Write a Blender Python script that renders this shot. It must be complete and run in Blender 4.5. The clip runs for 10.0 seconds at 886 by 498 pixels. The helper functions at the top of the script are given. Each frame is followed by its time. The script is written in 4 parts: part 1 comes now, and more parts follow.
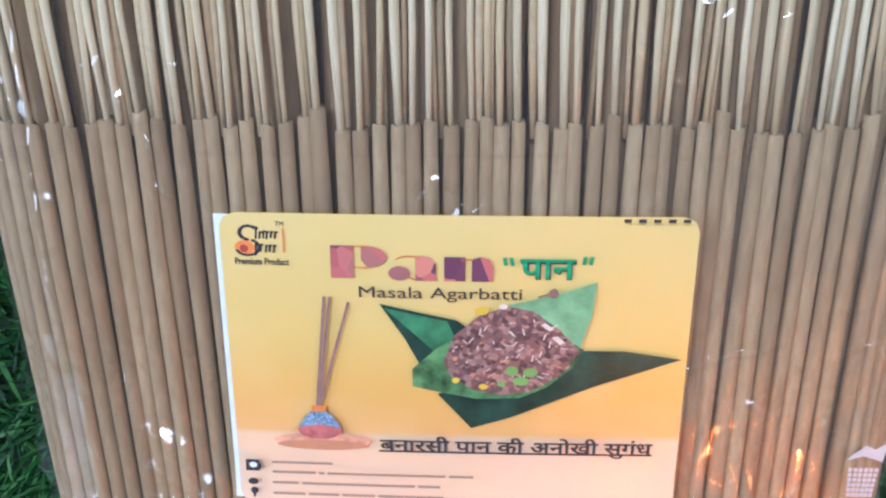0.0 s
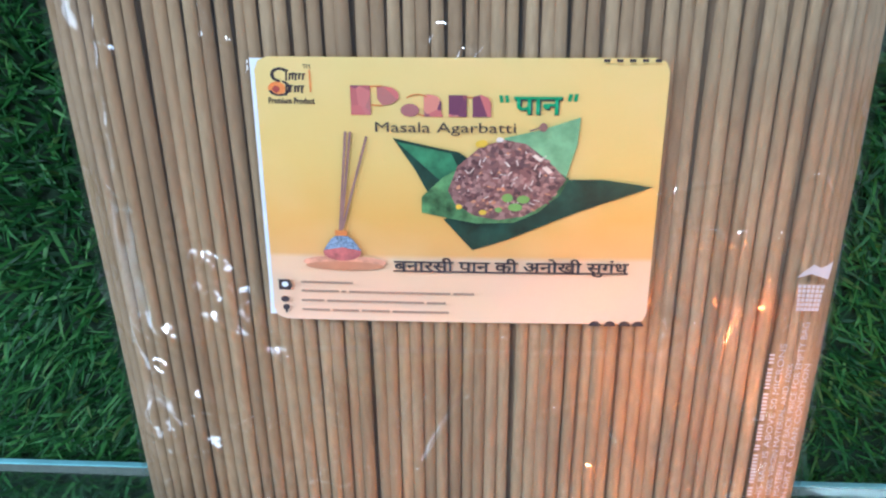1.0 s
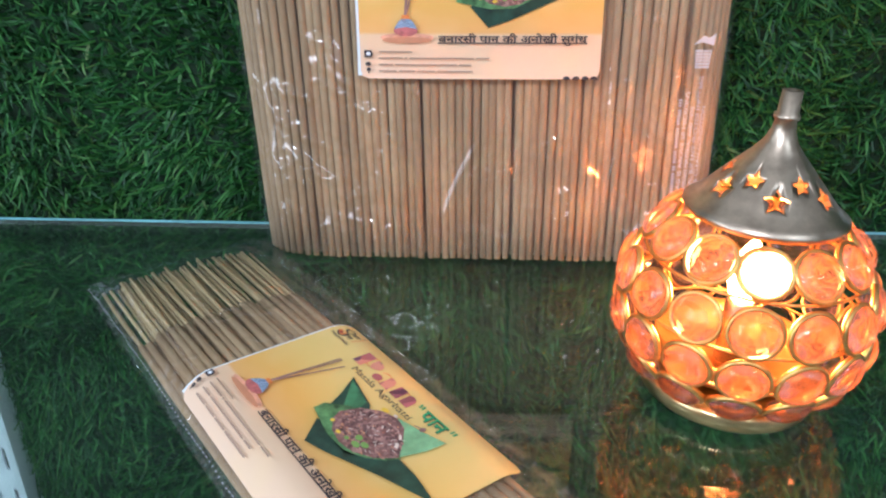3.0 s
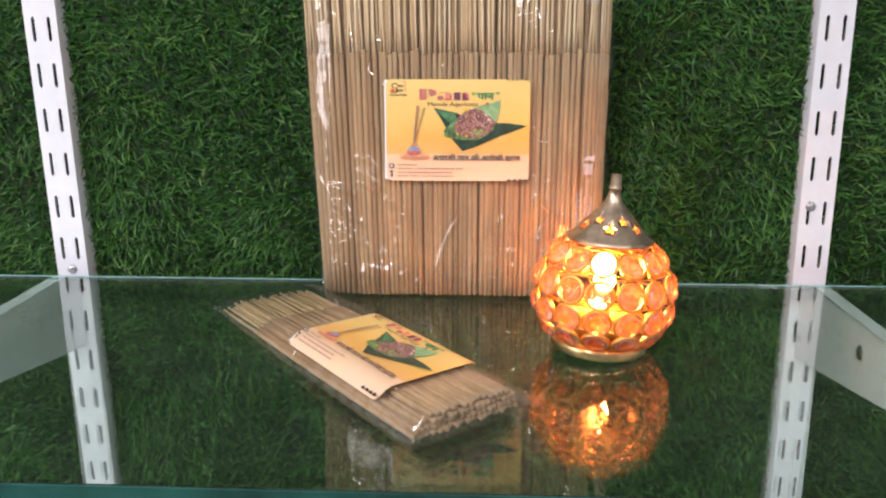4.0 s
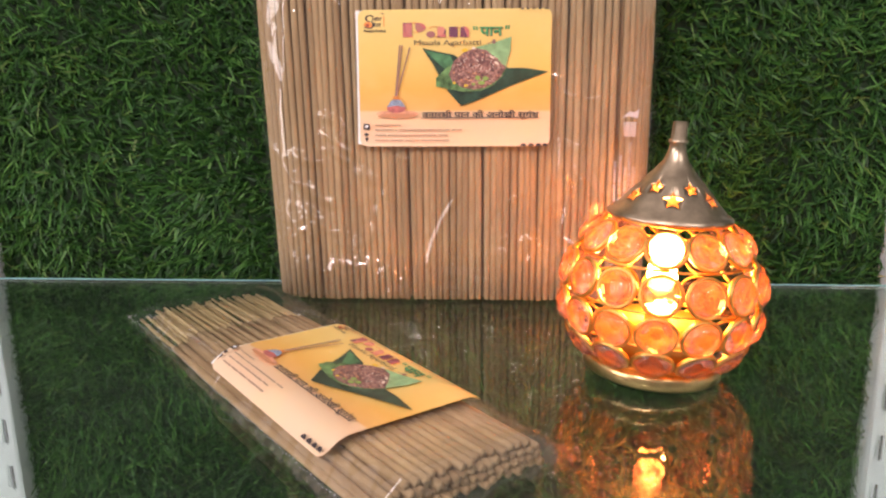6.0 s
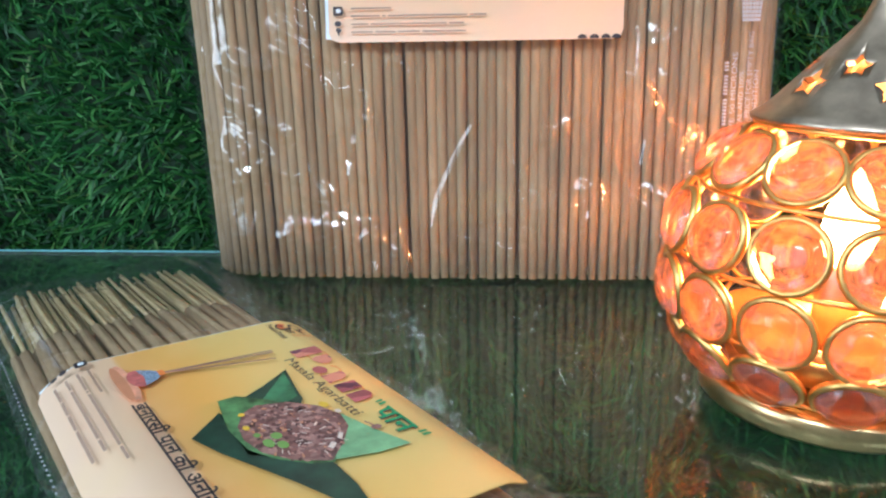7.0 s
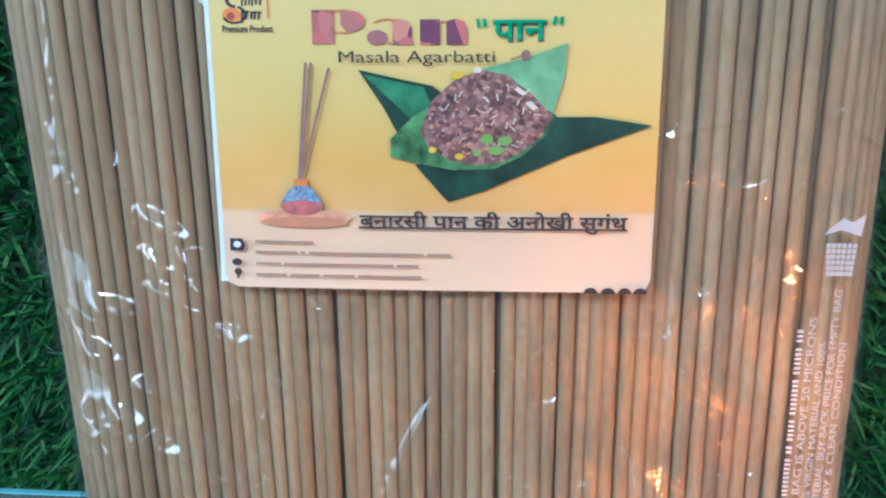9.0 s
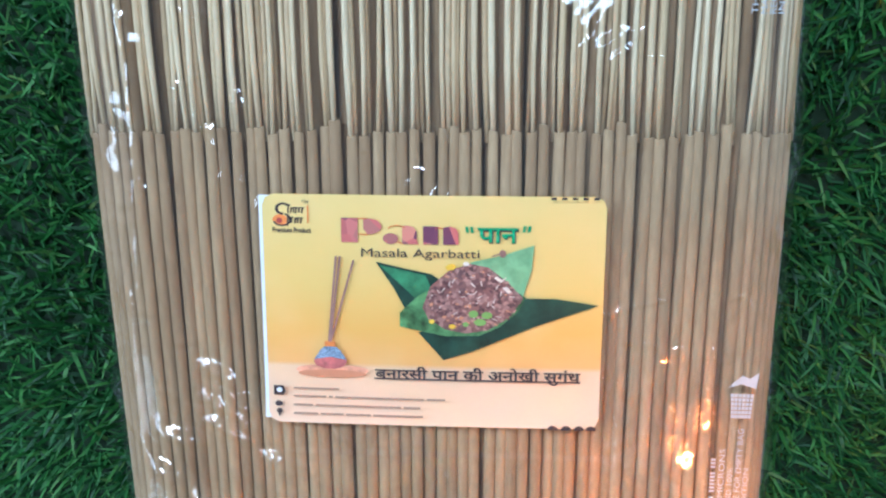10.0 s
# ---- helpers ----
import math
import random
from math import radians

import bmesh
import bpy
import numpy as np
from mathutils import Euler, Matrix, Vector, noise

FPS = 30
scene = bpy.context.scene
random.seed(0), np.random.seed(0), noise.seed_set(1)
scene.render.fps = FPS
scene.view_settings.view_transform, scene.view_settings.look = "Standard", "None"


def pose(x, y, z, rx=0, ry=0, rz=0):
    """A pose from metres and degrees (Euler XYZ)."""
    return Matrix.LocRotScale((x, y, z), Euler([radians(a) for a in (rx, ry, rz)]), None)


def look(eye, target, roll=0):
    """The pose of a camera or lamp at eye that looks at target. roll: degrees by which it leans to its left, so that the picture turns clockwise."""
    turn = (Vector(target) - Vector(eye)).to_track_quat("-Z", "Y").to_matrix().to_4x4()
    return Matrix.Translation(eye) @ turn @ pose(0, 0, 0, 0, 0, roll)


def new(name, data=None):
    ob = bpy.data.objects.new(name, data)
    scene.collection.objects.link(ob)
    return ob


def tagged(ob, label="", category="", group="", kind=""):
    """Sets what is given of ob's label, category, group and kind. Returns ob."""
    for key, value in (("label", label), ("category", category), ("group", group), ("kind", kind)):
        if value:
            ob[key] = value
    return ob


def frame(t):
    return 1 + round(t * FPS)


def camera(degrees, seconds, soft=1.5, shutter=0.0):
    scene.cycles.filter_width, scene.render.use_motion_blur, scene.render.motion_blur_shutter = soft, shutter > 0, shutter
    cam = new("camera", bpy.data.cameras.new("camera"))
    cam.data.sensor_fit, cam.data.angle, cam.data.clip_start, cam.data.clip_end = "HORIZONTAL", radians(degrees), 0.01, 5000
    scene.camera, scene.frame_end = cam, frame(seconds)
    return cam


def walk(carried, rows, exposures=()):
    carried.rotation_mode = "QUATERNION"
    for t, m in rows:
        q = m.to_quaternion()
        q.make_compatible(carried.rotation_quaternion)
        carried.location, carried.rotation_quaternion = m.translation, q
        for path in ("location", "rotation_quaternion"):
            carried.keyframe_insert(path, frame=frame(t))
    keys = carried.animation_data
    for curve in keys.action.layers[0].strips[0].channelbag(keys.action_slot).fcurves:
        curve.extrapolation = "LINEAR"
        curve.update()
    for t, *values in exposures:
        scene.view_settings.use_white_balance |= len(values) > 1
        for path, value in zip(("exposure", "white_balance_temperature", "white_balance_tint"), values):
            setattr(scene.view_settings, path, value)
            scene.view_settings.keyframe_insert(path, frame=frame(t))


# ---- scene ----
cam = camera(56.6, 10.0, soft=2.2)
METRES, EYE, TILT, LEAN, TURN = 0.95, 0.195, 0.0, 0.0, 2.2
ROWS = [
    (0.0, 0.0, 0.0, 0.0, -0.02, -21.48, 0.05),
    (0.5, 0.0003, -0.0179, -0.0047, 0.37, -22.98, 0.22),
    (1.0, 0.0015, -0.0356, -0.0133, 0.69, -25.1, 0.36),
    (1.5, -0.0025, -0.058, -0.021, 0.88, -27.13, 0.38),
    (2.0, -0.0043, -0.0864, -0.0295, 1.0, -28.92, 0.4),
    (2.5, -0.0058, -0.1241, -0.0356, 1.13, -29.27, 0.41),
    (2.7, -0.0045, -0.1408, -0.0362, 1.35, -28.71, 0.6),
    (3.8, -0.0052, -0.3555, -0.0328, 0.66, -16.41, 0.14),
    (4.0, -0.002, -0.4044, -0.0223, 0.52, -14.88, 0.07),
    (4.5, 0.0003, -0.4463, -0.0188, 0.4, -12.25, -0.05),
    (5.0, 0.0031, -0.4225, -0.0279, 0.43, -11.9, -0.01),
    (5.5, 0.0069, -0.3495, -0.0467, 0.65, -12.76, 0.22),
    (6.0, 0.0047, -0.2703, -0.0707, 1.02, -14.0, 0.45),
    (6.2, 0.0048, -0.2395, -0.0808, 1.3, -14.56, 0.6),
    (7.3, 0.0025, -0.0965, -0.119, 2.6, -16.6, 1.1),
    (7.5, 0.0013, -0.0794, -0.1162, 2.72, -17.49, 1.24),
    (8.0, 0.0002, -0.0461, -0.1028, 3.13, -17.69, 1.19),
    (8.5, 0.0068, -0.0274, -0.0871, 2.86, -17.7, 1.01),
    (9.0, 0.0128, -0.0253, -0.0592, 2.44, -16.63, 0.49),
    (9.5, 0.0117, -0.0365, -0.03, 2.11, -15.13, 0.14),
    (10.0, 0.0116, -0.0704, -0.0123, 1.47, -14.15, 0.01),
]
# seconds, stops, kelvin, tint: the clip's own exposure and white balance
EXPO = [(0.0, -0.13, 5200, 16), (1.0, -0.20, 5150, 10), (2.7, -0.22, 5300, 12), (4.0, -0.06, 7250, 28), (5.0, -0.03, 7600, 31), (6.0, -0.12, 7800, 33), (7.2, -0.27, 5100, 4), (8.5, -0.31, 4800, 3), (9.0, -0.27, 4700, 0), (10.0, -0.05, 5050, 7)]
walk(cam, [(t, pose(0, 0, EYE, TILT, LEAN, TURN) @ pose(METRES * x, METRES * y, METRES * z, 90 + pitch, roll, yaw)) for t, x, y, z, yaw, pitch, roll in ROWS], EXPO)

# ---- world and lights ----
world = bpy.data.worlds.new("world")
scene.world = world
world.use_nodes = True
world.node_tree.nodes["Background"].inputs[0].default_value = (0.85, 0.92, 1.0, 1)
world.node_tree.nodes["Background"].inputs[1].default_value = 0.15


def area_lamp(name, eye, target, sx, sy, power, colour):
    data = bpy.data.lights.new(name, "AREA")
    data.shape, data.size, data.size_y, data.energy, data.color = "RECTANGLE", sx, sy, power, colour
    ob = new(name, data)
    ob.matrix_world = look(eye, target)
    return ob


area_lamp("ceiling_panel_light", (-0.42, -1.25, 1.08), (-0.1, 0.1, 0.08), 0.60, 0.16, 19.0, (0.90, 0.96, 1.0))
area_lamp("shop_front_daylight", (-1.58, -0.80, 0.46), (0.0, 0.1, 0.05), 0.85, 1.1, 23, (0.84, 0.94, 1.0))
area_lamp("ceiling_tube_light", (0.95, -1.10, 1.08), (0.0, 0.1, 0.1), 0.9, 0.18, 7.5, (0.82, 0.95, 1.0))


# ---- materials ----
def material(name):
    m = bpy.data.materials.new(name)
    m.use_nodes = True
    nt = m.node_tree
    return m, nt, nt.nodes["Principled BSDF"], nt.nodes["Material Output"]


def node(nt, kind, **values):
    n = nt.nodes.new(kind)
    for key, value in values.items():
        n.inputs[key].default_value = value
    return n


def ramp(nt, source, stops):
    r = nt.nodes.new("ShaderNodeValToRGB")
    els = r.color_ramp.elements
    while len(els) < len(stops):
        els.new(0.5)
    for e, (p, c) in zip(els, stops):
        e.position, e.color = p, (*c, 1)
    nt.links.new(source, r.inputs[0])
    return r.outputs[0]


def mixed(nt, a, b, factor, mode="MIX"):
    m = nt.nodes.new("ShaderNodeMix")
    m.data_type, m.blend_type = "RGBA", mode
    for s, v in ((m.inputs[0], factor), (m.inputs[6], a), (m.inputs[7], b)):
        if isinstance(v, bpy.types.NodeSocket):
            nt.links.new(v, s)
        elif isinstance(v, (int, float)):
            s.default_value = v
        else:
            s.default_value = (*v, 1)
    return m.outputs[2]


def coords(nt, scale=(1, 1, 1)):
    tc = nt.nodes.new("ShaderNodeTexCoord")
    mp = nt.nodes.new("ShaderNodeMapping")
    mp.inputs["Scale"].default_value = scale
    nt.links.new(tc.outputs["Object"], mp.inputs[0])
    return mp.outputs[0]


def shifted(nt, vec):
    """The same coordinates, moved by a different amount on each object."""
    info = nt.nodes.new("ShaderNodeObjectInfo")
    far = node(nt, "ShaderNodeVectorMath")
    far.operation = "MULTIPLY_ADD"
    far.inputs[1].default_value = (7.3, 5.1, 9.7)
    nt.links.new(info.outputs["Random"], far.inputs[0])
    nt.links.new(vec, far.inputs[2])
    return far.outputs[0]


def noise_of(nt, vec, scale, detail=3.0, rough=0.6):
    n = node(nt, "ShaderNodeTexNoise", Scale=scale, Detail=detail, Roughness=rough)
    nt.links.new(vec, n.inputs["Vector"])
    return n.outputs["Fac"]


def bump(nt, height, bsdf, strength, distance):
    b = node(nt, "ShaderNodeBump", Strength=strength, Distance=distance)
    nt.links.new(height, b.inputs["Height"])
    nt.links.new(b.outputs[0], bsdf.inputs["Normal"])
    return b.outputs[0]


def plain(name, colour, rough=0.5, metal=0.0, vary=0.08, scale=120.0, relief=0.0):
    m, nt, p, out = material(name)
    v = coords(nt)
    n = noise_of(nt, v, scale, 4)
    dark = tuple(c * (1 - vary * 2) for c in colour)
    light = tuple(min(1, c * (1 + vary)) for c in colour)
    nt.links.new(ramp(nt, n, [(0.3, dark), (0.7, light)]), p.inputs["Base Color"])
    p.inputs["Roughness"].default_value, p.inputs["Metallic"].default_value = rough, metal
    if relief:
        bump(nt, n, p, 0.6, relief)
    return m


def per_object(nt, spread_from, spread_to, kind="ShaderNodeObjectInfo", socket="Random"):
    i = nt.nodes.new(kind)
    return ramp(nt, i.outputs[socket], [(0.0, spread_from), (1.0, spread_to)])


def stick_coat():
    m, nt, p, out = material("incense_paste")
    tone = per_object(nt, (0.45, 0.295, 0.158), (0.61, 0.430, 0.243))
    v = shifted(nt, coords(nt, (1, 1, 0.25)))
    fine = noise_of(nt, v, 900, 4, 0.7)
    broad = noise_of(nt, v, 110, 3)
    c = mixed(nt, tone, ramp(nt, fine, [(0.3, (0.70, 0.68, 0.65)), (0.7, (1, 1, 1))]), 0.8, "MULTIPLY")
    c = mixed(nt, c, ramp(nt, broad, [(0.35, (0.76, 0.71, 0.66)), (0.65, (1, 1, 1))]), 0.85, "MULTIPLY")
    nt.links.new(c, p.inputs["Base Color"])
    p.inputs["Roughness"].default_value = 0.85
    bump(nt, fine, p, 0.5, 0.0003)
    return m


def bamboo_mat(name, low, high):
    m, nt, p, out = material(name)
    tone = per_object(nt, low, high)
    v = shifted(nt, coords(nt, (1, 1, 0.05)))
    grain = noise_of(nt, v, 1500, 3)
    c = mixed(nt, tone, ramp(nt, grain, [(0.3, (0.66, 0.6, 0.5)), (0.65, (1, 1, 1))]), 0.7, "MULTIPLY")
    nt.links.new(c, p.inputs["Base Color"])
    p.inputs["Roughness"].default_value = 0.6
    return m


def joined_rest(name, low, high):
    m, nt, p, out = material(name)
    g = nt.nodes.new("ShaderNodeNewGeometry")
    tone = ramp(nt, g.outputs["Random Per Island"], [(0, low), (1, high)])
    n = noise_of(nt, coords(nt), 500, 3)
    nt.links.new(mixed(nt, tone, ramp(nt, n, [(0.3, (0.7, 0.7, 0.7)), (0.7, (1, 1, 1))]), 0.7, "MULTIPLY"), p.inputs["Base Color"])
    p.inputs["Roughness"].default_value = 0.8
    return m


def film_mat():
    m, nt, p, out = material("clear_plastic_film")
    nt.nodes.remove(p)
    clear = nt.nodes.new("ShaderNodeBsdfTransparent")
    clear.inputs[0].default_value = (0.975, 0.975, 0.97, 1)
    gloss = nt.nodes.new("ShaderNodeBsdfGlossy")
    gloss.inputs["Roughness"].default_value = 0.05
    haze = nt.nodes.new("ShaderNodeBsdfDiffuse")
    haze.inputs[0].default_value = (0.8, 0.82, 0.84, 1)
    v = coords(nt)
    wide = noise_of(nt, v, 55, 3, 0.55)
    fine = noise_of(nt, v, 260, 2, 0.5)
    b = node(nt, "ShaderNodeBump", Strength=0.35, Distance=0.0018)
    nt.links.new(wide, b.inputs["Height"])
    line = ramp(nt, noise_of(nt, v, 42, 2, 0.55), [(0.465, (0, 0, 0)), (0.5, (1, 1, 1)), (0.535, (0, 0, 0))])
    where = ramp(nt, noise_of(nt, v, 24, 2, 0.5), [(0.52, (0, 0, 0)), (0.64, (1, 1, 1))])
    fold = node(nt, "ShaderNodeBump", Strength=0.8, Distance=0.0013)
    nt.links.new(mixed(nt, line, where, 1.0, "MULTIPLY"), fold.inputs["Height"])
    nt.links.new(fold.outputs[0], b.inputs["Normal"])
    b2 = node(nt, "ShaderNodeBump", Strength=0.10, Distance=0.0003)
    nt.links.new(fine, b2.inputs["Height"])
    nt.links.new(b.outputs[0], b2.inputs["Normal"])
    lw = nt.nodes.new("ShaderNodeLayerWeight")
    lw.inputs[0].default_value = 0.5
    for n in (gloss, lw):
        nt.links.new(b2.outputs[0], n.inputs["Normal"])
    steep = node(nt, "ShaderNodeMath")
    steep.operation = "POWER"
    steep.inputs[1].default_value = 4.0
    nt.links.new(lw.outputs["Facing"], steep.inputs[0])
    a = nt.nodes.new("ShaderNodeMixShader")
    a.inputs[0].default_value = 0.016
    nt.links.new(clear.outputs[0], a.inputs[1])
    nt.links.new(haze.outputs[0], a.inputs[2])
    s = nt.nodes.new("ShaderNodeMixShader")
    up = node(nt, "ShaderNodeMath")
    up.operation = "MULTIPLY_ADD"
    up.inputs[1].default_value, up.inputs[2].default_value = 0.18, 0.095
    nt.links.new(steep.outputs[0], up.inputs[0])
    nt.links.new(up.outputs[0], s.inputs[0])
    nt.links.new(a.outputs[0], s.inputs[1])
    nt.links.new(gloss.outputs[0], s.inputs[2])
    nt.links.new(s.outputs[0], out.inputs[0])
    return m


def glass_mat(name, colour, rough=0.0, veil_amount=0.0):
    m, nt, p, out = material(name)
    p.inputs["Base Color"].default_value = (*colour, 1)
    p.inputs["Roughness"].default_value = rough
    p.inputs["Transmission Weight"].default_value = 1.0
    p.inputs["IOR"].default_value = 1.5
    if veil_amount:
        # Pale uneven veil: reflected room light as colour, along with dust
        veil = nt.nodes.new("ShaderNodeBsdfDiffuse")
        veil.inputs[0].default_value = (0.45, 0.56, 0.55, 1)
        mix = nt.nodes.new("ShaderNodeMixShader")
        veil_share = ramp(nt, noise_of(nt, coords(nt, (1, 2, 1)), 9, 4), [(0.35, (veil_amount * 0.5,) * 3), (0.7, (veil_amount * 1.5,) * 3)])
        nt.links.new(veil_share, mix.inputs[0])
        nt.links.new(p.outputs[0], mix.inputs[1])
        nt.links.new(veil.outputs[0], mix.inputs[2])
        nt.links.new(mix.outputs[0], out.inputs[0])
    return m


def gem_mat():
    m, nt, p, out = material("crystal")
    p.inputs["Base Color"].default_value = (1.0, 0.84, 0.88, 1)
    p.inputs["Roughness"].default_value = 0.04
    p.inputs["Transmission Weight"].default_value = 1.0
    p.inputs["IOR"].default_value = 1.5
    clear = nt.nodes.new("ShaderNodeBsdfTransparent")
    clear.inputs[0].default_value = (1.0, 0.76, 0.68, 1)
    soft = nt.nodes.new("ShaderNodeBsdfTranslucent")
    soft.inputs[0].default_value = (0.95, 0.56, 0.42, 1)
    a = nt.nodes.new("ShaderNodeMixShader")
    a.inputs[0].default_value = 0.34
    b = nt.nodes.new("ShaderNodeMixShader")
    b.inputs[0].default_value = 0.038
    nt.links.new(p.outputs[0], a.inputs[1])
    nt.links.new(clear.outputs[0], a.inputs[2])
    nt.links.new(a.outputs[0], b.inputs[1])
    nt.links.new(soft.outputs[0], b.inputs[2])
    nt.links.new(b.outputs[0], out.inputs[0])
    return m


def glow(name, colour, strength):
    m, nt, p, out = material(name)
    p.inputs["Base Color"].default_value = (*colour, 1)
    p.inputs["Emission Color"].default_value = (*colour, 1)
    p.inputs["Emission Strength"].default_value = strength
    return m


def grass_mat():
    m, nt, p, out = material("plastic_grass")
    g = nt.nodes.new("ShaderNodeNewGeometry")
    tone = ramp(nt, g.outputs["Random Per Island"], [(0.0, (0.010, 0.050, 0.014)), (0.35, (0.022, 0.102, 0.024)), (0.70, (0.044, 0.174, 0.034)), (0.94, (0.082, 0.240, 0.048)), (1.0, (0.12, 0.19, 0.05))])
    n = noise_of(nt, coords(nt), 14, 3)
    nt.links.new(mixed(nt, tone, ramp(nt, n, [(0.35, (0.55, 0.62, 0.55)), (0.65, (1, 1, 1))]), 0.8, "MULTIPLY"), p.inputs["Base Color"])
    p.inputs["Roughness"].default_value = 0.5
    p.inputs["Specular IOR Level"].default_value = 0.3
    return m


def print_card():
    """Yellow at the head, orange lower down, a peach band at the foot."""
    m, nt, p, out = material("printed_card")
    uv = nt.nodes.new("ShaderNodeUVMap")
    sep = nt.nodes.new("ShaderNodeSeparateXYZ")
    nt.links.new(uv.outputs[0], sep.inputs[0])
    n = noise_of(nt, uv.outputs[0], 3.0, 2)
    c = ramp(nt, sep.outputs[1], [(0.0, (0.86, 0.60, 0.42)), (0.252, (0.86, 0.58, 0.37)), (0.272, (0.82, 0.44, 0.14)), (0.42, (0.82, 0.46, 0.11)), (0.62, (0.82, 0.56, 0.17)), (1.0, (0.82, 0.62, 0.23))])
    c = mixed(nt, c, (0.92, 0.66, 0.30), ramp(nt, n, [(0.45, (0, 0, 0)), (0.75, (0.35, 0.35, 0.35))]))
    nt.links.new(c, p.inputs["Base Color"])
    p.inputs["Roughness"].default_value = 0.38
    return m


def speckled(name, colours, scale, rough=0.45):
    m, nt, p, out = material(name)
    v = node(nt, "ShaderNodeTexVoronoi", Scale=scale)
    nt.links.new(coords(nt), v.inputs["Vector"])
    sep = nt.nodes.new("ShaderNodeSeparateColor")
    nt.links.new(v.outputs["Color"], sep.inputs[0])
    k = len(colours)
    nt.links.new(ramp(nt, sep.outputs[0], [(i / (k - 1), c) for i, c in enumerate(colours)]), p.inputs["Base Color"])
    p.inputs["Roughness"].default_value = rough
    return m


COAT, BAMBOO, FILM = stick_coat(), bamboo_mat("bamboo", (0.76, 0.58, 0.34), (0.96, 0.83, 0.58)), film_mat()
# Darker splint tone for the small packet
BAMBOO_DARK = bamboo_mat("dark_bamboo", (0.40, 0.30, 0.15), (0.62, 0.48, 0.26))
# Inner layers as darker copies; the shade between sticks is in their colour
COAT_SHADED = joined_rest("incense_paste_shaded", (0.42, 0.280, 0.152), (0.58, 0.410, 0.235))
BAMBOO_SHADED = joined_rest("bamboo_shaded", (0.52, 0.35, 0.18), (0.82, 0.64, 0.39))
GLASS = glass_mat("shelf_glass", (0.53, 0.655, 0.59), 0.0, 0.011)
GLASS_EDGE = plain("polished_glass_edge", (0.009, 0.080, 0.066), 0.12, 0, 0.3, 25)
# Paler copy of the edge glass; light carried inside is in the colour
LIT_EDGE = plain("lit_glass_edge", (0.24, 0.56, 0.60), 0.8, 0, 0.15, 40)
GRASS = grass_mat()
TURF_BACK = plain("turf_backing", (0.012, 0.035, 0.012), 0.9, 0, 0.25, 200)
WHITE_STEEL = plain("white_powder_coat", (0.72, 0.76, 0.82), 0.35, 0, 0.03, 60, 0.0001)
STEEL = plain("zinc_screw", (0.55, 0.56, 0.58), 0.3, 1.0, 0.1, 300)
BRASS = plain("brass", (0.80, 0.56, 0.26), 0.28, 1.0, 0.15, 120, 0.0001)
BRASS_DARK = plain("antique_brass", (0.54, 0.42, 0.31), 0.36, 1.0, 0.22, 90, 0.0002)
GOLD_WIRE = plain("gilt_wire", (0.86, 0.52, 0.16), 0.36, 1.0, 0.1, 200)
GEM = gem_mat()
BULB = glow("lit_bulb", (1.0, 0.345, 0.078), 450.0)
CARD = print_card()
WHITE_CARD = plain("white_card", (0.85, 0.87, 0.90), 0.4, 0, 0.03)
INK = plain("dark_ink", (0.05, 0.035, 0.04), 0.45, 0, 0.1)
INK_SOFT = plain("faded_ink", (0.44, 0.28, 0.20), 0.45, 0, 0.15, 3000)
INK_RED = plain("red_brown_ink", (0.42, 0.07, 0.05), 0.45, 0, 0.1)
INK_GREEN = plain("green_ink", (0.03, 0.36, 0.14), 0.45, 0, 0.1)
INK_ORANGE = plain("orange_ink", (0.80, 0.25, 0.06), 0.45, 0, 0.15)
INK_BLUE = plain("blue_grey_ink", (0.30, 0.40, 0.55), 0.45, 0, 0.45, 2500)
INK_POT = plain("terracotta_ink", (0.56, 0.16, 0.15), 0.45, 0, 0.2, 600)
INK_TRAY = plain("pale_red_ink", (0.84, 0.40, 0.25), 0.45, 0, 0.2, 300)
INK_STICK = plain("mauve_ink", (0.36, 0.19, 0.16), 0.45, 0, 0.2)
LEAF_DARK = plain("dark_leaf_ink", (0.022, 0.065, 0.042), 0.42, 0, 0.35, 150)
LEAF_MID = plain("leaf_ink", (0.06, 0.22, 0.10), 0.42, 0, 0.35, 180)
LEAF_PALE = plain("pale_leaf_ink", (0.27, 0.52, 0.26), 0.42, 0, 0.2, 150)
LEAF_EDGE = plain("leaf_rim_ink", (0.12, 0.27, 0.10), 0.42, 0, 0.4, 250)
FILLING = speckled("minced_filling_ink", [(0.08, 0.04, 0.04), (0.30, 0.13, 0.11), (0.14, 0.07, 0.07), (0.46, 0.25, 0.21), (0.22, 0.10, 0.09)], 900)
PATCHWORK = speckled("patchwork_ink", [(0.10, 0.03, 0.06), (0.62, 0.17, 0.15), (0.16, 0.05, 0.10), (0.76, 0.30, 0.20), (0.50, 0.12, 0.15)], 190)
MINCE_PINK = plain("pink_mince_ink", (0.52, 0.27, 0.22), 0.45)
MINCE_DARK = plain("dark_mince_ink", (0.13, 0.055, 0.055), 0.45)
MINCE_WARM = plain("orange_mince_ink", (0.64, 0.28, 0.15), 0.45)
COCONUT = plain("pale_shred_ink", (0.82, 0.68, 0.58), 0.45)
PISTA = plain("pistachio_ink", (0.24, 0.42, 0.10), 0.45)
SAFFRON = plain("saffron_ink", (0.85, 0.55, 0.05), 0.45)
PRINT_WHITE = plain("white_print", (0.54, 0.54, 0.57), 0.5, 0, 0.05)
WALL_PAINT = plain("wall_paint", (0.62, 0.62, 0.60), 0.8, 0, 0.03, 8)
FLOOR_TILE = plain("floor_tile", (0.42, 0.40, 0.38), 0.4, 0, 0.06, 6)


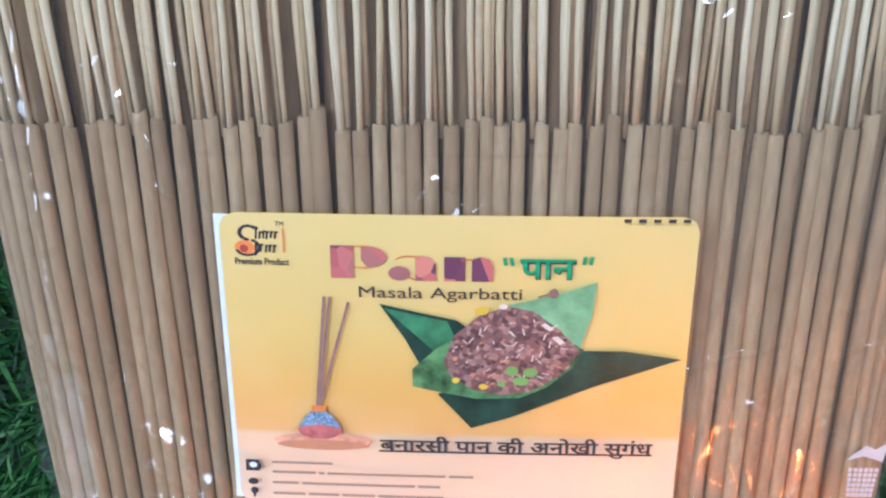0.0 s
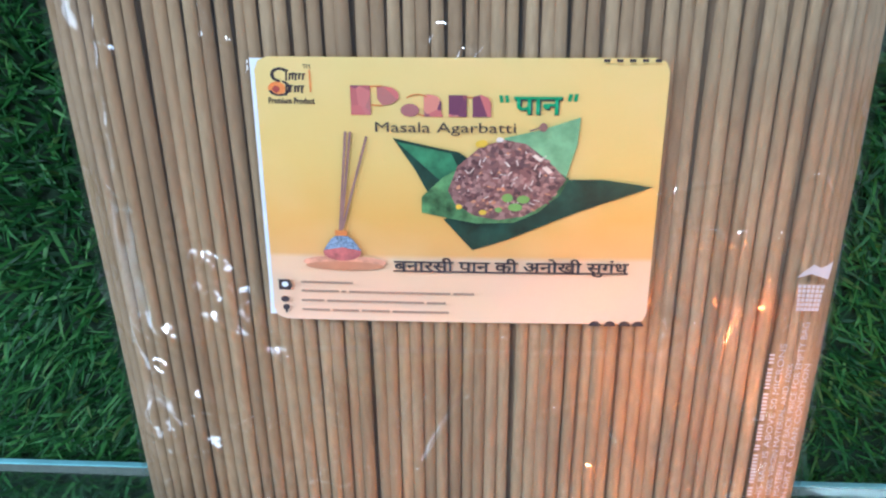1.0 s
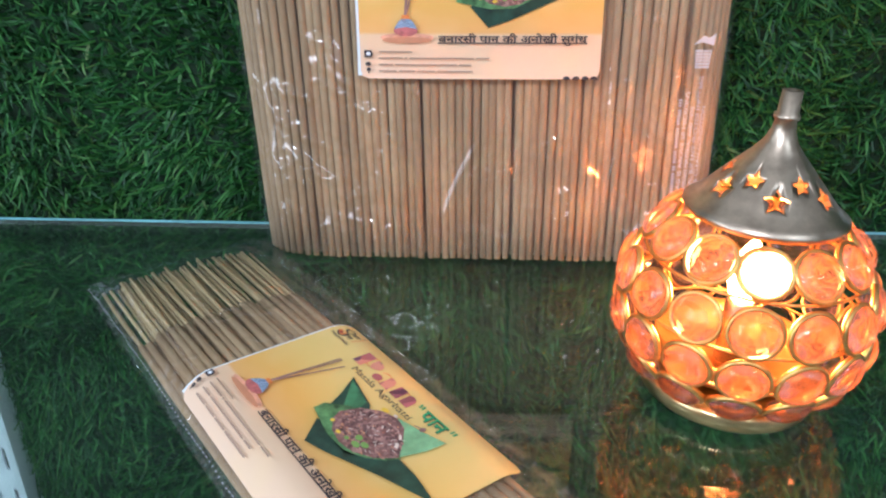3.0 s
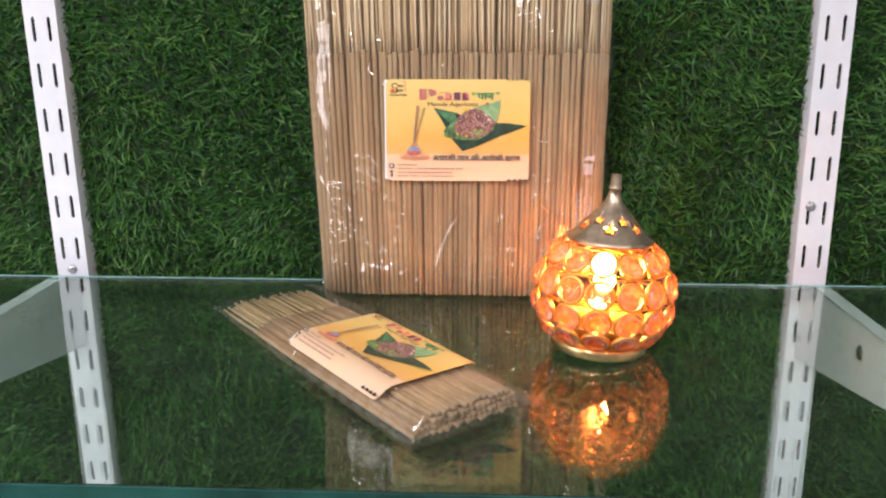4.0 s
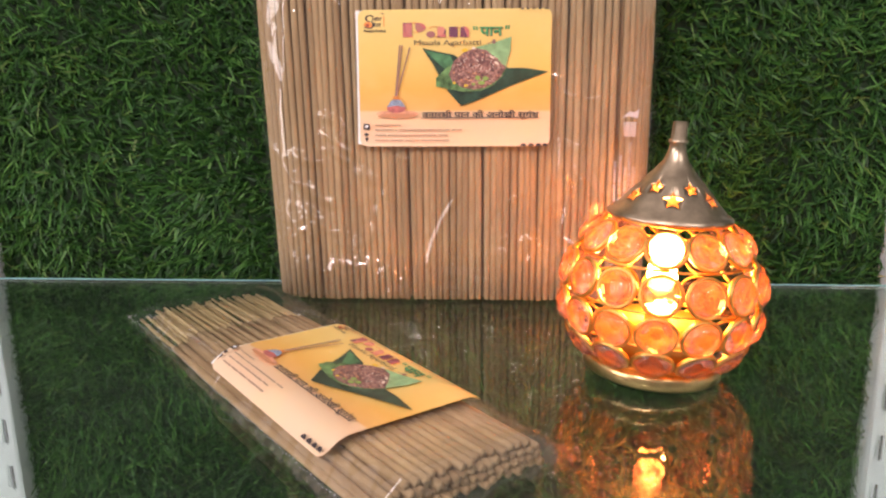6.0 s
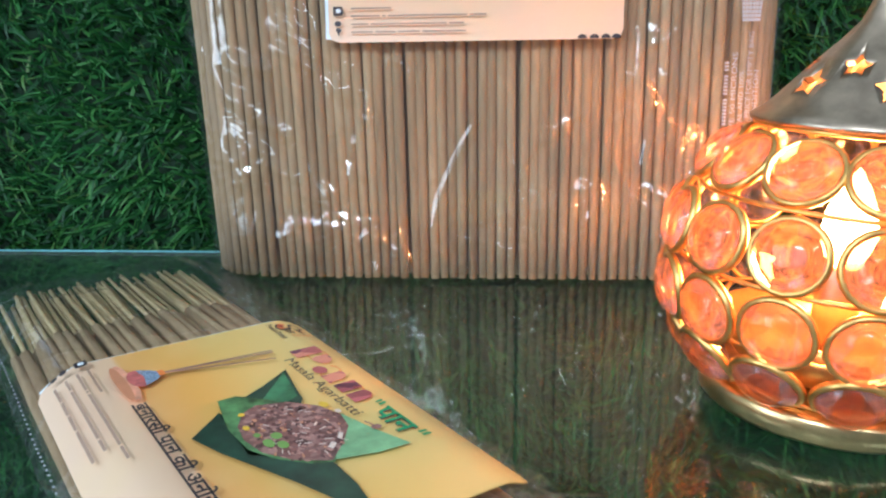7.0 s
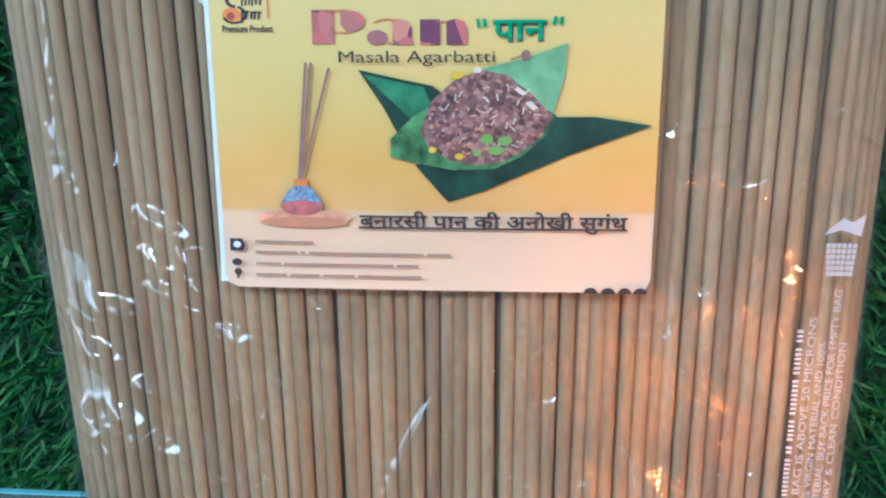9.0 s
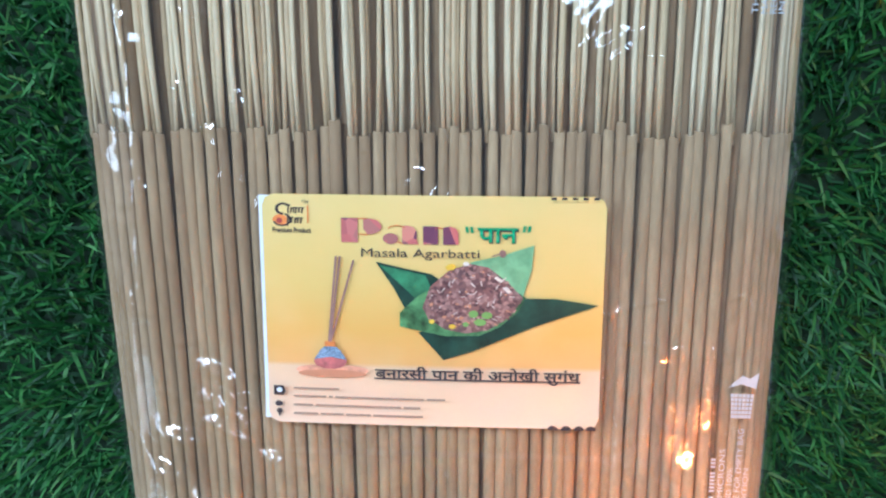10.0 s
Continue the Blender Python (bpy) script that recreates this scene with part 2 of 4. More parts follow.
# ---- helpers for meshes ----
def thing(name, m, label, category, group="", kind=""):
    ob = new(name)
    ob.empty_display_size = 0.02
    ob.matrix_world = m
    return tagged(ob, label, category, group, kind)


def part(name, bm, mat, parent=None, label="", smooth=True):
    me = bpy.data.meshes.new(name)
    bm.normal_update()
    bm.to_mesh(me)
    bm.free()
    return part_of_mesh(name, me, mat, parent, label, smooth)


def part_of_mesh(name, me, mat, parent=None, label="", smooth=True):
    if mat and not me.materials:
        me.materials.append(mat)
    if smooth:
        me.polygons.foreach_set("use_smooth", [True] * len(me.polygons))
    ob = new(name, me)
    if parent:
        ob.parent = parent
    if label:
        ob["label"] = label
    return ob


def placed(name, me, parent, m):
    ob = new(name, me)
    ob.parent = parent
    ob.matrix_basis = m
    return ob


def box(bm, x0, x1, y0, y1, z0, z1, bevel=0.0):
    r = bmesh.ops.create_cube(bm, size=1.0)
    m = Matrix.Translation(((x0 + x1) / 2, (y0 + y1) / 2, (z0 + z1) / 2)) @ Matrix.Diagonal((x1 - x0, y1 - y0, z1 - z0, 1))
    bmesh.ops.transform(bm, matrix=m, verts=r["verts"])
    if bevel:
        es = list({e for v in r["verts"] for e in v.link_edges})
        bmesh.ops.bevel(bm, geom=es, offset=bevel, segments=2, affect="EDGES", profile=0.5)


def lathe(profile, steps=48, close=False):
    """A turned body from (radius, height) pairs."""
    bm = bmesh.new()
    rings = []
    for r, z in profile:
        rings.append([bm.verts.new((r * math.cos(2 * math.pi * i / steps), r * math.sin(2 * math.pi * i / steps), z)) for i in range(steps)])
    pairs = list(zip(rings, rings[1:])) + ([(rings[-1], rings[0])] if close else [])
    for a, b in pairs:
        for i in range(steps):
            j = (i + 1) % steps
            bm.faces.new((a[i], a[j], b[j], b[i]))
    return bm


def rod_mesh(name, mat, radius, length, sides, rings, wobble, seed):
    """A round stick along z from its foot at the origin, slightly crooked, with worn ends."""
    rnd = random.Random(seed)
    bm = bmesh.new()
    rows = []
    bx, by = rnd.uniform(-1, 1) * wobble, rnd.uniform(-1, 1) * wobble
    for k in range(rings + 1):
        f = k / rings
        r = radius * (1 + rnd.uniform(-0.05, 0.05))
        if k in (0, rings):
            r *= 0.82
        ox, oy = bx * math.sin(math.pi * f), by * math.sin(math.pi * f)
        rows.append([bm.verts.new((ox + r * math.cos(2 * math.pi * i / sides), oy + r * math.sin(2 * math.pi * i / sides), f * length + (rnd.uniform(-1, 1) * radius * 0.45 if k == rings else 0))) for i in range(sides)])
    for a, b in zip(rows, rows[1:]):
        for i in range(sides):
            bm.faces.new((a[i], a[(i + 1) % sides], b[(i + 1) % sides], b[i]))
    bm.faces.new(rows[0][::-1])
    bm.faces.new(rows[-1])
    me = bpy.data.meshes.new(name)
    bm.normal_update()
    bm.to_mesh(me)
    bm.free()
    me.materials.append(mat)
    me.polygons.foreach_set("use_smooth", [True] * len(me.polygons))
    return me


def add_mesh(bm, me, m):
    start = len(bm.verts)
    bm.from_mesh(me)
    bm.verts.ensure_lookup_table()
    for v in bm.verts[start:]:
        v.co = m @ v.co


# ---- the shop, closed round the shelf ----
def slab(name, x0, x1, y0, y1, z0, z1, mat, label):
    bm = bmesh.new()
    box(bm, x0, x1, y0, y1, z0, z1)
    return tagged(part(name, bm, mat, None, "", False), label, name.split("_")[0], "", "structure")


slab("floor", -1.8, 1.8, -2.8, 0.40, -1.15, -1.05, FLOOR_TILE, "plain grey tiled shop floor")
slab("ceiling", -1.8, 1.8, -2.8, 0.40, 1.50, 1.58, WALL_PAINT, "plain white painted shop ceiling")
slab("wall_back", -1.8, 1.8, 0.24, 0.34, -1.05, 1.50, WALL_PAINT, "plain wall behind the artificial grass")
slab("wall_front", -1.8, 1.8, -2.8, -2.7, -1.05, 1.50, WALL_PAINT, "plain painted wall facing the shelf")
slab("wall_left", -1.8, -1.7, -2.7, 0.24, -1.05, 1.50, WALL_PAINT, "plain painted side wall")
slab("wall_right", 1.7, 1.8, -2.7, 0.24, -1.05, 1.50, WALL_PAINT, "plain painted side wall")


# ---- artificial grass on the wall ----
def turf():
    root = thing("grass_panel", pose(0, 0.226, 0), "dense dark green artificial grass mat covering the wall", "artificial grass", "", "stuff")
    bm = bmesh.new()
    box(bm, -0.75, 0.75, 0.0, 0.010, -0.70, 0.50)
    part("backing", bm, TURF_BACK, root, "dark green backing", False)
    rng = np.random.default_rng(7)
    spots = []
    for n, x0, x1, z0, z1 in ((95000, -0.45, 0.42, -0.24, 0.30), (16000, -0.75, 0.75, -0.70, -0.24), (9000, -0.75, 0.75, 0.30, 0.50), (9000, -0.75, -0.45, -0.24, 0.30), (9000, 0.42, 0.75, -0.24, 0.30)):
        spots.append(np.stack([rng.uniform(x0, x1, n), rng.uniform(z0, z1, n)], 1))
    p = np.concatenate(spots)
    # tufts: blades gather round stitched centres and fan out from them
    cell = 0.011
    tuft = np.round(p / cell + rng.normal(0, 0.18, p.shape)) * cell
    p = tuft + (p - tuft) * 0.75
    n = len(p)
    swirl = np.sin(p[:, 0] * 31 + 1.3 * np.sin(p[:, 1] * 23)) + np.cos(p[:, 1] * 27 + 1.7 * np.sin(p[:, 0] * 19))
    ang = swirl * 1.5 + rng.normal(0, 1.25, n) + 1.2
    lean = rng.uniform(0.35, 1.25, n)
    length = rng.uniform(0.007, 0.015, n)
    width = rng.uniform(0.00040, 0.00095, n)
    out = np.cos(lean)
    side = np.sin(lean)
    dx, dz = np.cos(ang) * side, np.sin(ang) * side
    # widening axis lies across the blade, with a random twist
    tw = rng.uniform(-0.9, 0.9, n)
    wx, wz, wy = -np.sin(ang) * np.cos(tw), np.cos(ang) * np.cos(tw), np.sin(tw)
    verts = np.zeros((n, 7, 3))
    droop = rng.uniform(-0.5, 1.0, n)
    for k, f in enumerate((0.0, 0.4, 0.75)):
        bend = f * f * droop
        cx = p[:, 0] + dx * length * f * (1 + bend * 0.5)
        cz = p[:, 1] + dz * length * f * (1 + bend * 0.5) - length * bend * 0.35
        cy = -length * out * f * (1 - 0.35 * bend)
        for s, sign in ((0, -1), (1, 1)):
            w = width * (1.0, 0.9, 0.65)[k] * sign
            verts[:, 2 * k + s] = np.stack([cx + wx * w, cy + wy * w, cz + wz * w], 1)
    bend = droop
    verts[:, 6] = np.stack([p[:, 0] + dx * length * (1 + bend * 0.5), -length * out * (1 - 0.35 * bend), p[:, 1] + dz * length * (1 + bend * 0.5) - length * bend * 0.35], 1)
    base = (np.arange(n) * 7)[:, None]
    quads = (base[:, :, None] + np.array([[0, 1, 3, 2], [2, 3, 5, 4]])[None]).reshape(-1, 4)
    tris = base + np.array([[4, 5, 6]])
    loops = np.concatenate([quads.ravel(), tris.ravel()]).astype(np.int32)
    starts = np.concatenate([np.arange(len(quads)) * 4, len(quads) * 4 + np.arange(len(tris)) * 3]).astype(np.int32)
    me = bpy.data.meshes.new("blades")
    me.vertices.add(n * 7)
    me.vertices.foreach_set("co", verts.astype(np.float32).ravel())
    me.loops.add(len(loops))
    me.loops.foreach_set("vertex_index", loops)
    me.polygons.add(len(starts))
    me.polygons.foreach_set("loop_start", starts)
    me.update(calc_edges=True)
    me.validate()
    tagged(part_of_mesh("blades", me, GRASS, root, "curled plastic grass blades"), kind="stuff")


turf()

# ---- slotted wall uprights, brackets, glass ----
PITCH, SLOT_Z = 0.0324, 0.0130


def upright(x, lean, screws):
    root = thing("slotted_upright", pose(x, 0.2105, 0, 0, lean, 0), "white powder-coated steel upright with double rows of slots", "shelf upright", "uprights on the wall")
    half, sw, sh, off, thick = 0.0120, 0.0013, 0.0088, 0.0057, 0.0014
    bm = bmesh.new()
    xs = [-half, -off - sw, -off + sw, off - sw, off + sw, half]
    zs, z = [-0.60], SLOT_Z - PITCH * 18
    holes = []
    while z < 0.46:
        zs += [z - sh, z + sh]
        holes.append(z)
        z += PITCH
    zs.append(0.48)
    cut = 0.0009

    def quad(x0, x1, z0, z1):
        bm.faces.new([bm.verts.new(c) for c in ((x0, 0, z0), (x1, 0, z0), (x1, 0, z1), (x0, 0, z1))])

    for i in range(5):
        for k in range(len(zs) - 1):
            x0, x1, z0, z1 = xs[i], xs[i + 1], zs[k], zs[k + 1]
            if i in (1, 3) and k % 2 == 1:
                for cx, sx in ((x0, 1), (x1, -1)):
                    for cz, sz in ((z0, 1), (z1, -1)):
                        tri = [(cx, 0, cz), (cx + sx * cut, 0, cz), (cx, 0, cz + sz * cut * 1.6)]
                        if sx * sz < 0:
                            tri.reverse()
                        bm.faces.new([bm.verts.new(c) for c in tri])
            else:
                quad(x0, x1, z0, z1)
    bmesh.ops.remove_doubles(bm, verts=bm.verts, dist=1e-6)
    face = part("face", bm, WHITE_STEEL, root, "", False)
    mod = face.modifiers.new("thickness", "SOLIDIFY")
    mod.thickness, mod.offset = thick, -1
    for s in (-1, 1):
        bm = bmesh.new()
        x0, x1 = sorted((s * half, s * (half - thick)))
        box(bm, x0, x1, 0.0015, 0.0155, -0.60, 0.48, 0.0004)
        part("flange", bm, WHITE_STEEL, root, "", False)
    for sx, sz in screws:
        bm = lathe([(0.0, -0.0022), (0.0022, -0.0020), (0.0034, -0.0010), (0.0036, 0.0002)], 20)
        s = part("screw", bm, STEEL, root, "zinc screw head")
        s.matrix_basis = pose(sx, 0, sz, -90, 0, 0)
    return root


def bracket(x, out):
    """A folded steel arm that hooks into the upright and carries the glass."""
    root = thing("shelf_bracket", pose(x, 0.209, -0.0093), "white steel shelf bracket hooked into the upright under the glass", "shelf bracket", "brackets under the glass")
    for s in (-1, 1):
        bm = bmesh.new()
        side = [(0.0, 0.0), (0.0, -0.062), (-0.262, -0.016), (-0.268, -0.008), (-0.262, 0.0)]
        a = [bm.verts.new((s * 0.0052, y, z)) for y, z in side]
        b = [bm.verts.new((s * 0.0038, y, z)) for y, z in side]
        bm.faces.new(a)
        bm.faces.new(b[::-1])
        for i in range(len(a)):
            j = (i + 1) % len(a)
            bm.faces.new((a[i], b[i], b[j], a[j]))
        bmesh.ops.recalc_face_normals(bm, faces=bm.faces)
        part("cheek", bm, WHITE_STEEL, root, "", False)
    bm = bmesh.new()
    box(bm, -0.0052, 0.0052, -0.262, -0.002, -0.0012, 0.0002, 0.0003)
    part("top_flange", bm, WHITE_STEEL, root, "", False)
    if out > 0:
        return root
    bm = lathe([(0.0, 0.0014), (0.0035, 0.0012), (0.0048, 0.0)], 20)
    k = part("rivet", bm, STEEL, root, "round rivet head")
    k.matrix_basis = pose(out * 0.0053, -0.10, -0.018, 0, out * 90, 0)
    return root


upright(-0.3013, -0.5, ((0.0, -0.0035),))
upright(0.2555, -0.6, ((-0.0045, 0.0505), ))
bracket(-0.3013, 1)
bracket(0.2555, -1)


def pane():
    root = thing("glass_shelf", pose(0, 0, 0), "clear glass shelf with polished green edges resting on brackets", "glass shelf")
    bm = bmesh.new()
    box(bm, -0.95, 0.95, -0.0993, 0.1793, -0.0080, 0.0, 0.0003)
    ob = part("pane", bm, GLASS, root, "", False)
    ob.visible_shadow = False
    for name, y0, y1, mat, text in (("front_edge", -0.1008, -0.0995, GLASS_EDGE, "polished dark green glass edge"), ("back_edge", 0.1795, 0.1820, LIT_EDGE, "pale teal glass edge with its inner light in the colour")):
        bm = bmesh.new()
        box(bm, -0.95, 0.95, y0, y1, -0.0080, 0.0, 0.0004)
        part(name, bm, mat, root, text, False)


pane()


# ---- printed label ----
def ellipse(cu, cv, ru, rv, n=28, turn=0.0):
    c, s = math.cos(turn), math.sin(turn)
    return [(cu + ru * math.cos(a) * c - rv * math.sin(a) * s, cv + ru * math.cos(a) * s + rv * math.sin(a) * c) for a in (2 * math.pi * i / n for i in range(n))]


def bar(u0, v0, u1, v1, w):
    du, dv = u1 - u0, v1 - v0
    l = math.hypot(du, dv)
    nu, nv = -dv / l * w / 2, du / l * w / 2
    return [(u0 + nu, v0 + nv), (u0 - nu, v0 - nv), (u1 - nu, v1 - nv), (u1 + nu, v1 + nv)]


def letters(body, width, height, thick=0.0, shear=0.0):
    """The built-in font as a flat bmesh fitted into width x height from the origin."""
    data = bpy.data.curves.new("lettering", "FONT")
    data.body, data.offset, data.shear, data.resolution_u = body, thick, shear, 3
    ob = new("lettering", data)
    deps = bpy.context.evaluated_depsgraph_get()
    me = bpy.data.meshes.new_from_object(ob.evaluated_get(deps))
    bpy.data.objects.remove(ob)
    bpy.data.curves.remove(data)
    bm = bmesh.new()
    bm.from_mesh(me)
    bpy.data.meshes.remove(me)
    xs = [v.co.x for v in bm.verts] or [0, 1]
    ys = [v.co.y for v in bm.verts] or [0, 1]
    kx, ky = width / (max(xs) - min(xs)), height / (max(ys) - min(ys))
    for v in bm.verts:
        v.co = ((v.co.x - min(xs)) * kx, (v.co.y - min(ys)) * ky, 0)
    return bm


LW, LH = 0.0920, 0.0643


def label_card(parent, shape):
    """The label and its printing; shape(u, v, lift) gives the place on the packet, u and v in metres from the label's foot corner."""
    bm = bmesh.new()
    nu, nv, thick = 30, 22, 0.00022
    uvl = bm.loops.layers.uv.new("UVMap")
    r = 0.0022

    def rounded(i, j):
        u, v = LW * i / nu, LH * j / nv
        for cu, su in ((0, 1), (LW, -1)):
            for cv, sv in ((0, 1), (LH, -1)):
                a, b = (u - cu) * su, (v - cv) * sv
                if a < 1e-9 and b < 1e-9:
                    u, v = u + su * r * 0.4, v + sv * r * 0.4
        return u, v

    for lift in (0.0, thick):
        grid = {}
        for i in range(nu + 1):
            for j in range(nv + 1):
                u, v = rounded(i, j)
                grid[i, j] = (bm.verts.new(shape(u, v, lift)), (u / LW, v / LH))
        for i in range(nu):
            for j in range(nv):
                q = [grid[c] for c in ((i, j), (i + 1, j), (i + 1, j + 1), (i, j + 1))]
                f = bm.faces.new([a for a, _ in q])
                for lo, (_, uv) in zip(f.loops, q):
                    lo[uvl].uv = uv
    card = part("label", bm, CARD, parent, "yellow and orange printed label with a leaf-wrapped betel picture")
    # the white under-card shows along one short edge and the head
    bm = bmesh.new()
    rim = {}
    for i in range(2):
        for j in range(nv + 1):
            rim[i, j] = bm.verts.new(shape(-0.0011 + i * 0.004, 0.001 + (LH - 0.0014) * j / nv, -0.00012))
    for j in range(nv):
        bm.faces.new((rim[0, j], rim[1, j], rim[1, j + 1], rim[0, j + 1]))
    part("under_card", bm, WHITE_CARD, card, "white card edge")

    level = [thick]

    def draw(name, polys, mat, text=""):
        level[0] += 0.00002
        bm2 = bmesh.new()
        for poly in polys:
            pts = [Vector((u * LW, v * LH, 0)) for u, v in poly]
            bm2.faces.new([bm2.verts.new(q) for q in pts])
        bmesh.ops.triangulate(bm2, faces=bm2.faces)
        for _ in range(2):
            long = [e for e in bm2.edges if e.calc_length() > 0.008]
            if long:
                bmesh.ops.subdivide_edges(bm2, edges=long, cuts=1)
        for q in bm2.verts:
            q.co = Vector(shape(q.co.x, q.co.y, level[0]))
        return part(name, bm2, mat, card, text, False)

    def write(name, body, u, v, w, h, mat, thick_by=0.0, shear=0.0):
        level[0] += 0.00002
        bm2 = letters(body, w * LW, h * LH, thick_by, shear)
        for q in bm2.verts:
            q.co = Vector(shape(u * LW + q.co.x, v * LH + q.co.y, level[0]))
        part(name, bm2, mat, card, "", False)

    rnd = random.Random(5)
    # round emblem at the head corner: plain shapes only
    draw("emblem", [ellipse(0.052, 0.890, 0.022, 0.024)], INK_ORANGE)
    draw("emblem_spot", [ellipse(0.050, 0.888, 0.009, 0.012)], INK_RED)

    def arc(cu, cv, ru, rv, a0, a1, w):
        q = [(cu + ru * math.cos(radians(a0 + (a1 - a0) * i / 7)), cv + rv * math.sin(radians(a0 + (a1 - a0) * i / 7))) for i in range(8)]
        return [bar(*q[i], *q[i + 1], w) for i in range(7)]

    tagged(draw("emblem_stroke", arc(0.062, 0.938, 0.020, 0.022, 40, 270, 0.009) + arc(0.058, 0.892, 0.026, 0.026, 70, -160, 0.007), INK), kind="stuff")
    for u, v, h in ((0.078, 0.938, 0.020), (0.086, 0.932, 0.012), (0.094, 0.934, 0.012), (0.101, 0.932, 0.013), (0.110, 0.934, 0.011), (0.119, 0.933, 0.012), (0.076, 0.888, 0.022), (0.087, 0.892, 0.013), (0.098, 0.890, 0.012), (0.106, 0.891, 0.012), (0.115, 0.890, 0.013)):
        tagged(draw("emblem_stroke", [bar(u - 0.001, v - h, u + 0.001, v + h, 0.0042), bar(u, v + h * 0.6, u + 0.006, v + h * 0.8, 0.005)], INK), kind="stuff")
    draw("emblem_stroke", [bar(0.136, 0.880, 0.136, 0.955, 0.004)], INK_ORANGE)
    write("small_print", "Premium Product", 0.030, 0.838, 0.115, 0.022, INK, 0.02)
    write("mark", "TM", 0.120, 0.962, 0.018, 0.014, INK)
    # headline: a fat stencil face, each letter broken by open gaps
    draw("headline_stroke", [[(0.234, 0.802), (0.283, 0.802), (0.283, 0.905), (0.234, 0.905)]], PATCHWORK)
    draw("headline_stroke", [[(0.299, 0.903)] + [(0.312 + 0.041 * math.cos(a), 0.870 + 0.034 * math.sin(a)) for a in (math.pi * (0.5 - i / 10) for i in range(11))] + [(0.299, 0.860)]], PATCHWORK)
    draw("headline_stroke", [ellipse(0.379, 0.820, 0.023, 0.023, 20, 0.2)], PATCHWORK)
    draw("headline_stroke", [[(0.413, 0.798), (0.461, 0.798), (0.456, 0.812), (0.456, 0.850), (0.446, 0.870), (0.425, 0.877), (0.413, 0.874)]], PATCHWORK)
    draw("headline_stroke", [[(0.474, 0.798), (0.518, 0.798), (0.518, 0.874), (0.474, 0.874)]], PATCHWORK)
    draw("headline_stroke", [[(0.532, 0.798), (0.577, 0.798), (0.577, 0.846), (0.570, 0.866), (0.552, 0.876), (0.532, 0.868)]], PATCHWORK)
    draw("headline_hairline", [bar(0.283, 0.903, 0.312, 0.904, 0.004), bar(0.283, 0.838, 0.312, 0.836, 0.004)] + arc(0.398, 0.852, 0.030, 0.024, 150, 40, 0.004) + [bar(0.518, 0.868, 0.534, 0.866, 0.004), bar(0.400, 0.808, 0.413, 0.800, 0.004)], INK_ORANGE)
    write("hindi_word_shadow", "\u092a\u093e\u0928", 0.634, 0.806, 0.116, 0.062, INK, 0.03)
    write("hindi_word", "\u092a\u093e\u0928", 0.632, 0.809, 0.116, 0.062, INK_GREEN, 0.015)
    for q in ((0.600, 0.875, 0.603, 0.850), (0.614, 0.875, 0.617, 0.850), (0.768, 0.880, 0.765, 0.855), (0.782, 0.880, 0.779, 0.855)):
        draw("quote_mark", [bar(*q, 0.008)], INK_GREEN)
    # leaf parcel
    draw("leaf", [[(0.335, 0.722), (0.43, 0.692), (0.50, 0.672), (0.56, 0.61), (0.50, 0.51), (0.425, 0.51), (0.39, 0.605)]], LEAF_DARK)
    draw("leaf_fold", [[(0.345, 0.708), (0.48, 0.668), (0.50, 0.61), (0.45, 0.57)]], LEAF_MID)
    draw("leaf", [[(0.61, 0.725), (0.70, 0.755), (0.795, 0.800), (0.790, 0.70), (0.765, 0.575), (0.68, 0.60)]], LEAF_PALE)
    draw("leaf", [[(0.46, 0.42), (0.535, 0.300), (0.62, 0.34), (0.80, 0.452), (0.985, 0.548), (0.86, 0.575), (0.765, 0.575), (0.66, 0.40)]], LEAF_DARK)
    draw("leaf_rim", [[(0.405, 0.505), (0.405, 0.445), (0.47, 0.425), (0.545, 0.405), (0.64, 0.41), (0.70, 0.45), (0.755, 0.52), (0.775, 0.58), (0.70, 0.64), (0.52, 0.63), (0.46, 0.58)]], LEAF_EDGE)
    draw("filling", [[(0.472, 0.53), (0.49, 0.48), (0.54, 0.435), (0.60, 0.42), (0.665, 0.435), (0.725, 0.49), (0.768, 0.575), (0.72, 0.645), (0.665, 0.705), (0.61, 0.720), (0.55, 0.69), (0.495, 0.62)]], FILLING)
    bits = {0: [], 1: [], 2: [], 3: []}
    for _ in range(150):
        a, q = rnd.uniform(0, 6.28), math.sqrt(rnd.random())
        u, v = 0.62 + 0.135 * q * math.cos(a), 0.565 + 0.125 * q * math.sin(a)
        k = rnd.choice((0, 0, 1, 1, 2, 2, 3)) if v > 0.48 else rnd.choice((1, 1, 2, 3, 3))
        t = rnd.uniform(0, 3.1)
        if k == 0:
            bits[0].append(bar(u - 0.008 * math.cos(t), v - 0.011 * math.sin(t), u + 0.008 * math.cos(t), v + 0.011 * math.sin(t), 0.003))
        else:
            bits[k].append(ellipse(u, v, rnd.uniform(0.003, 0.007), rnd.uniform(0.004, 0.010), 6, t))
    for k, (nm, mt) in enumerate((("coconut", COCONUT), ("red_mince", MINCE_PINK), ("dark_mince", MINCE_DARK), ("orange_mince", MINCE_WARM))):
        tagged(draw(nm, bits[k], mt), kind="stuff")
    for q in ((0.622, 0.505, 0.014, 0.016), (0.662, 0.500, 0.016, 0.015), (0.642, 0.470, 0.018, 0.015), (0.60, 0.46, 0.009, 0.010)):
        draw("pistachio", [ellipse(*q)], PISTA)
    draw("saffron_bit", [ellipse(0.555, 0.705, 0.016, 0.013, 14, 0.4), ellipse(0.50, 0.47, 0.008, 0.010), ellipse(0.56, 0.45, 0.010, 0.010)], SAFFRON)
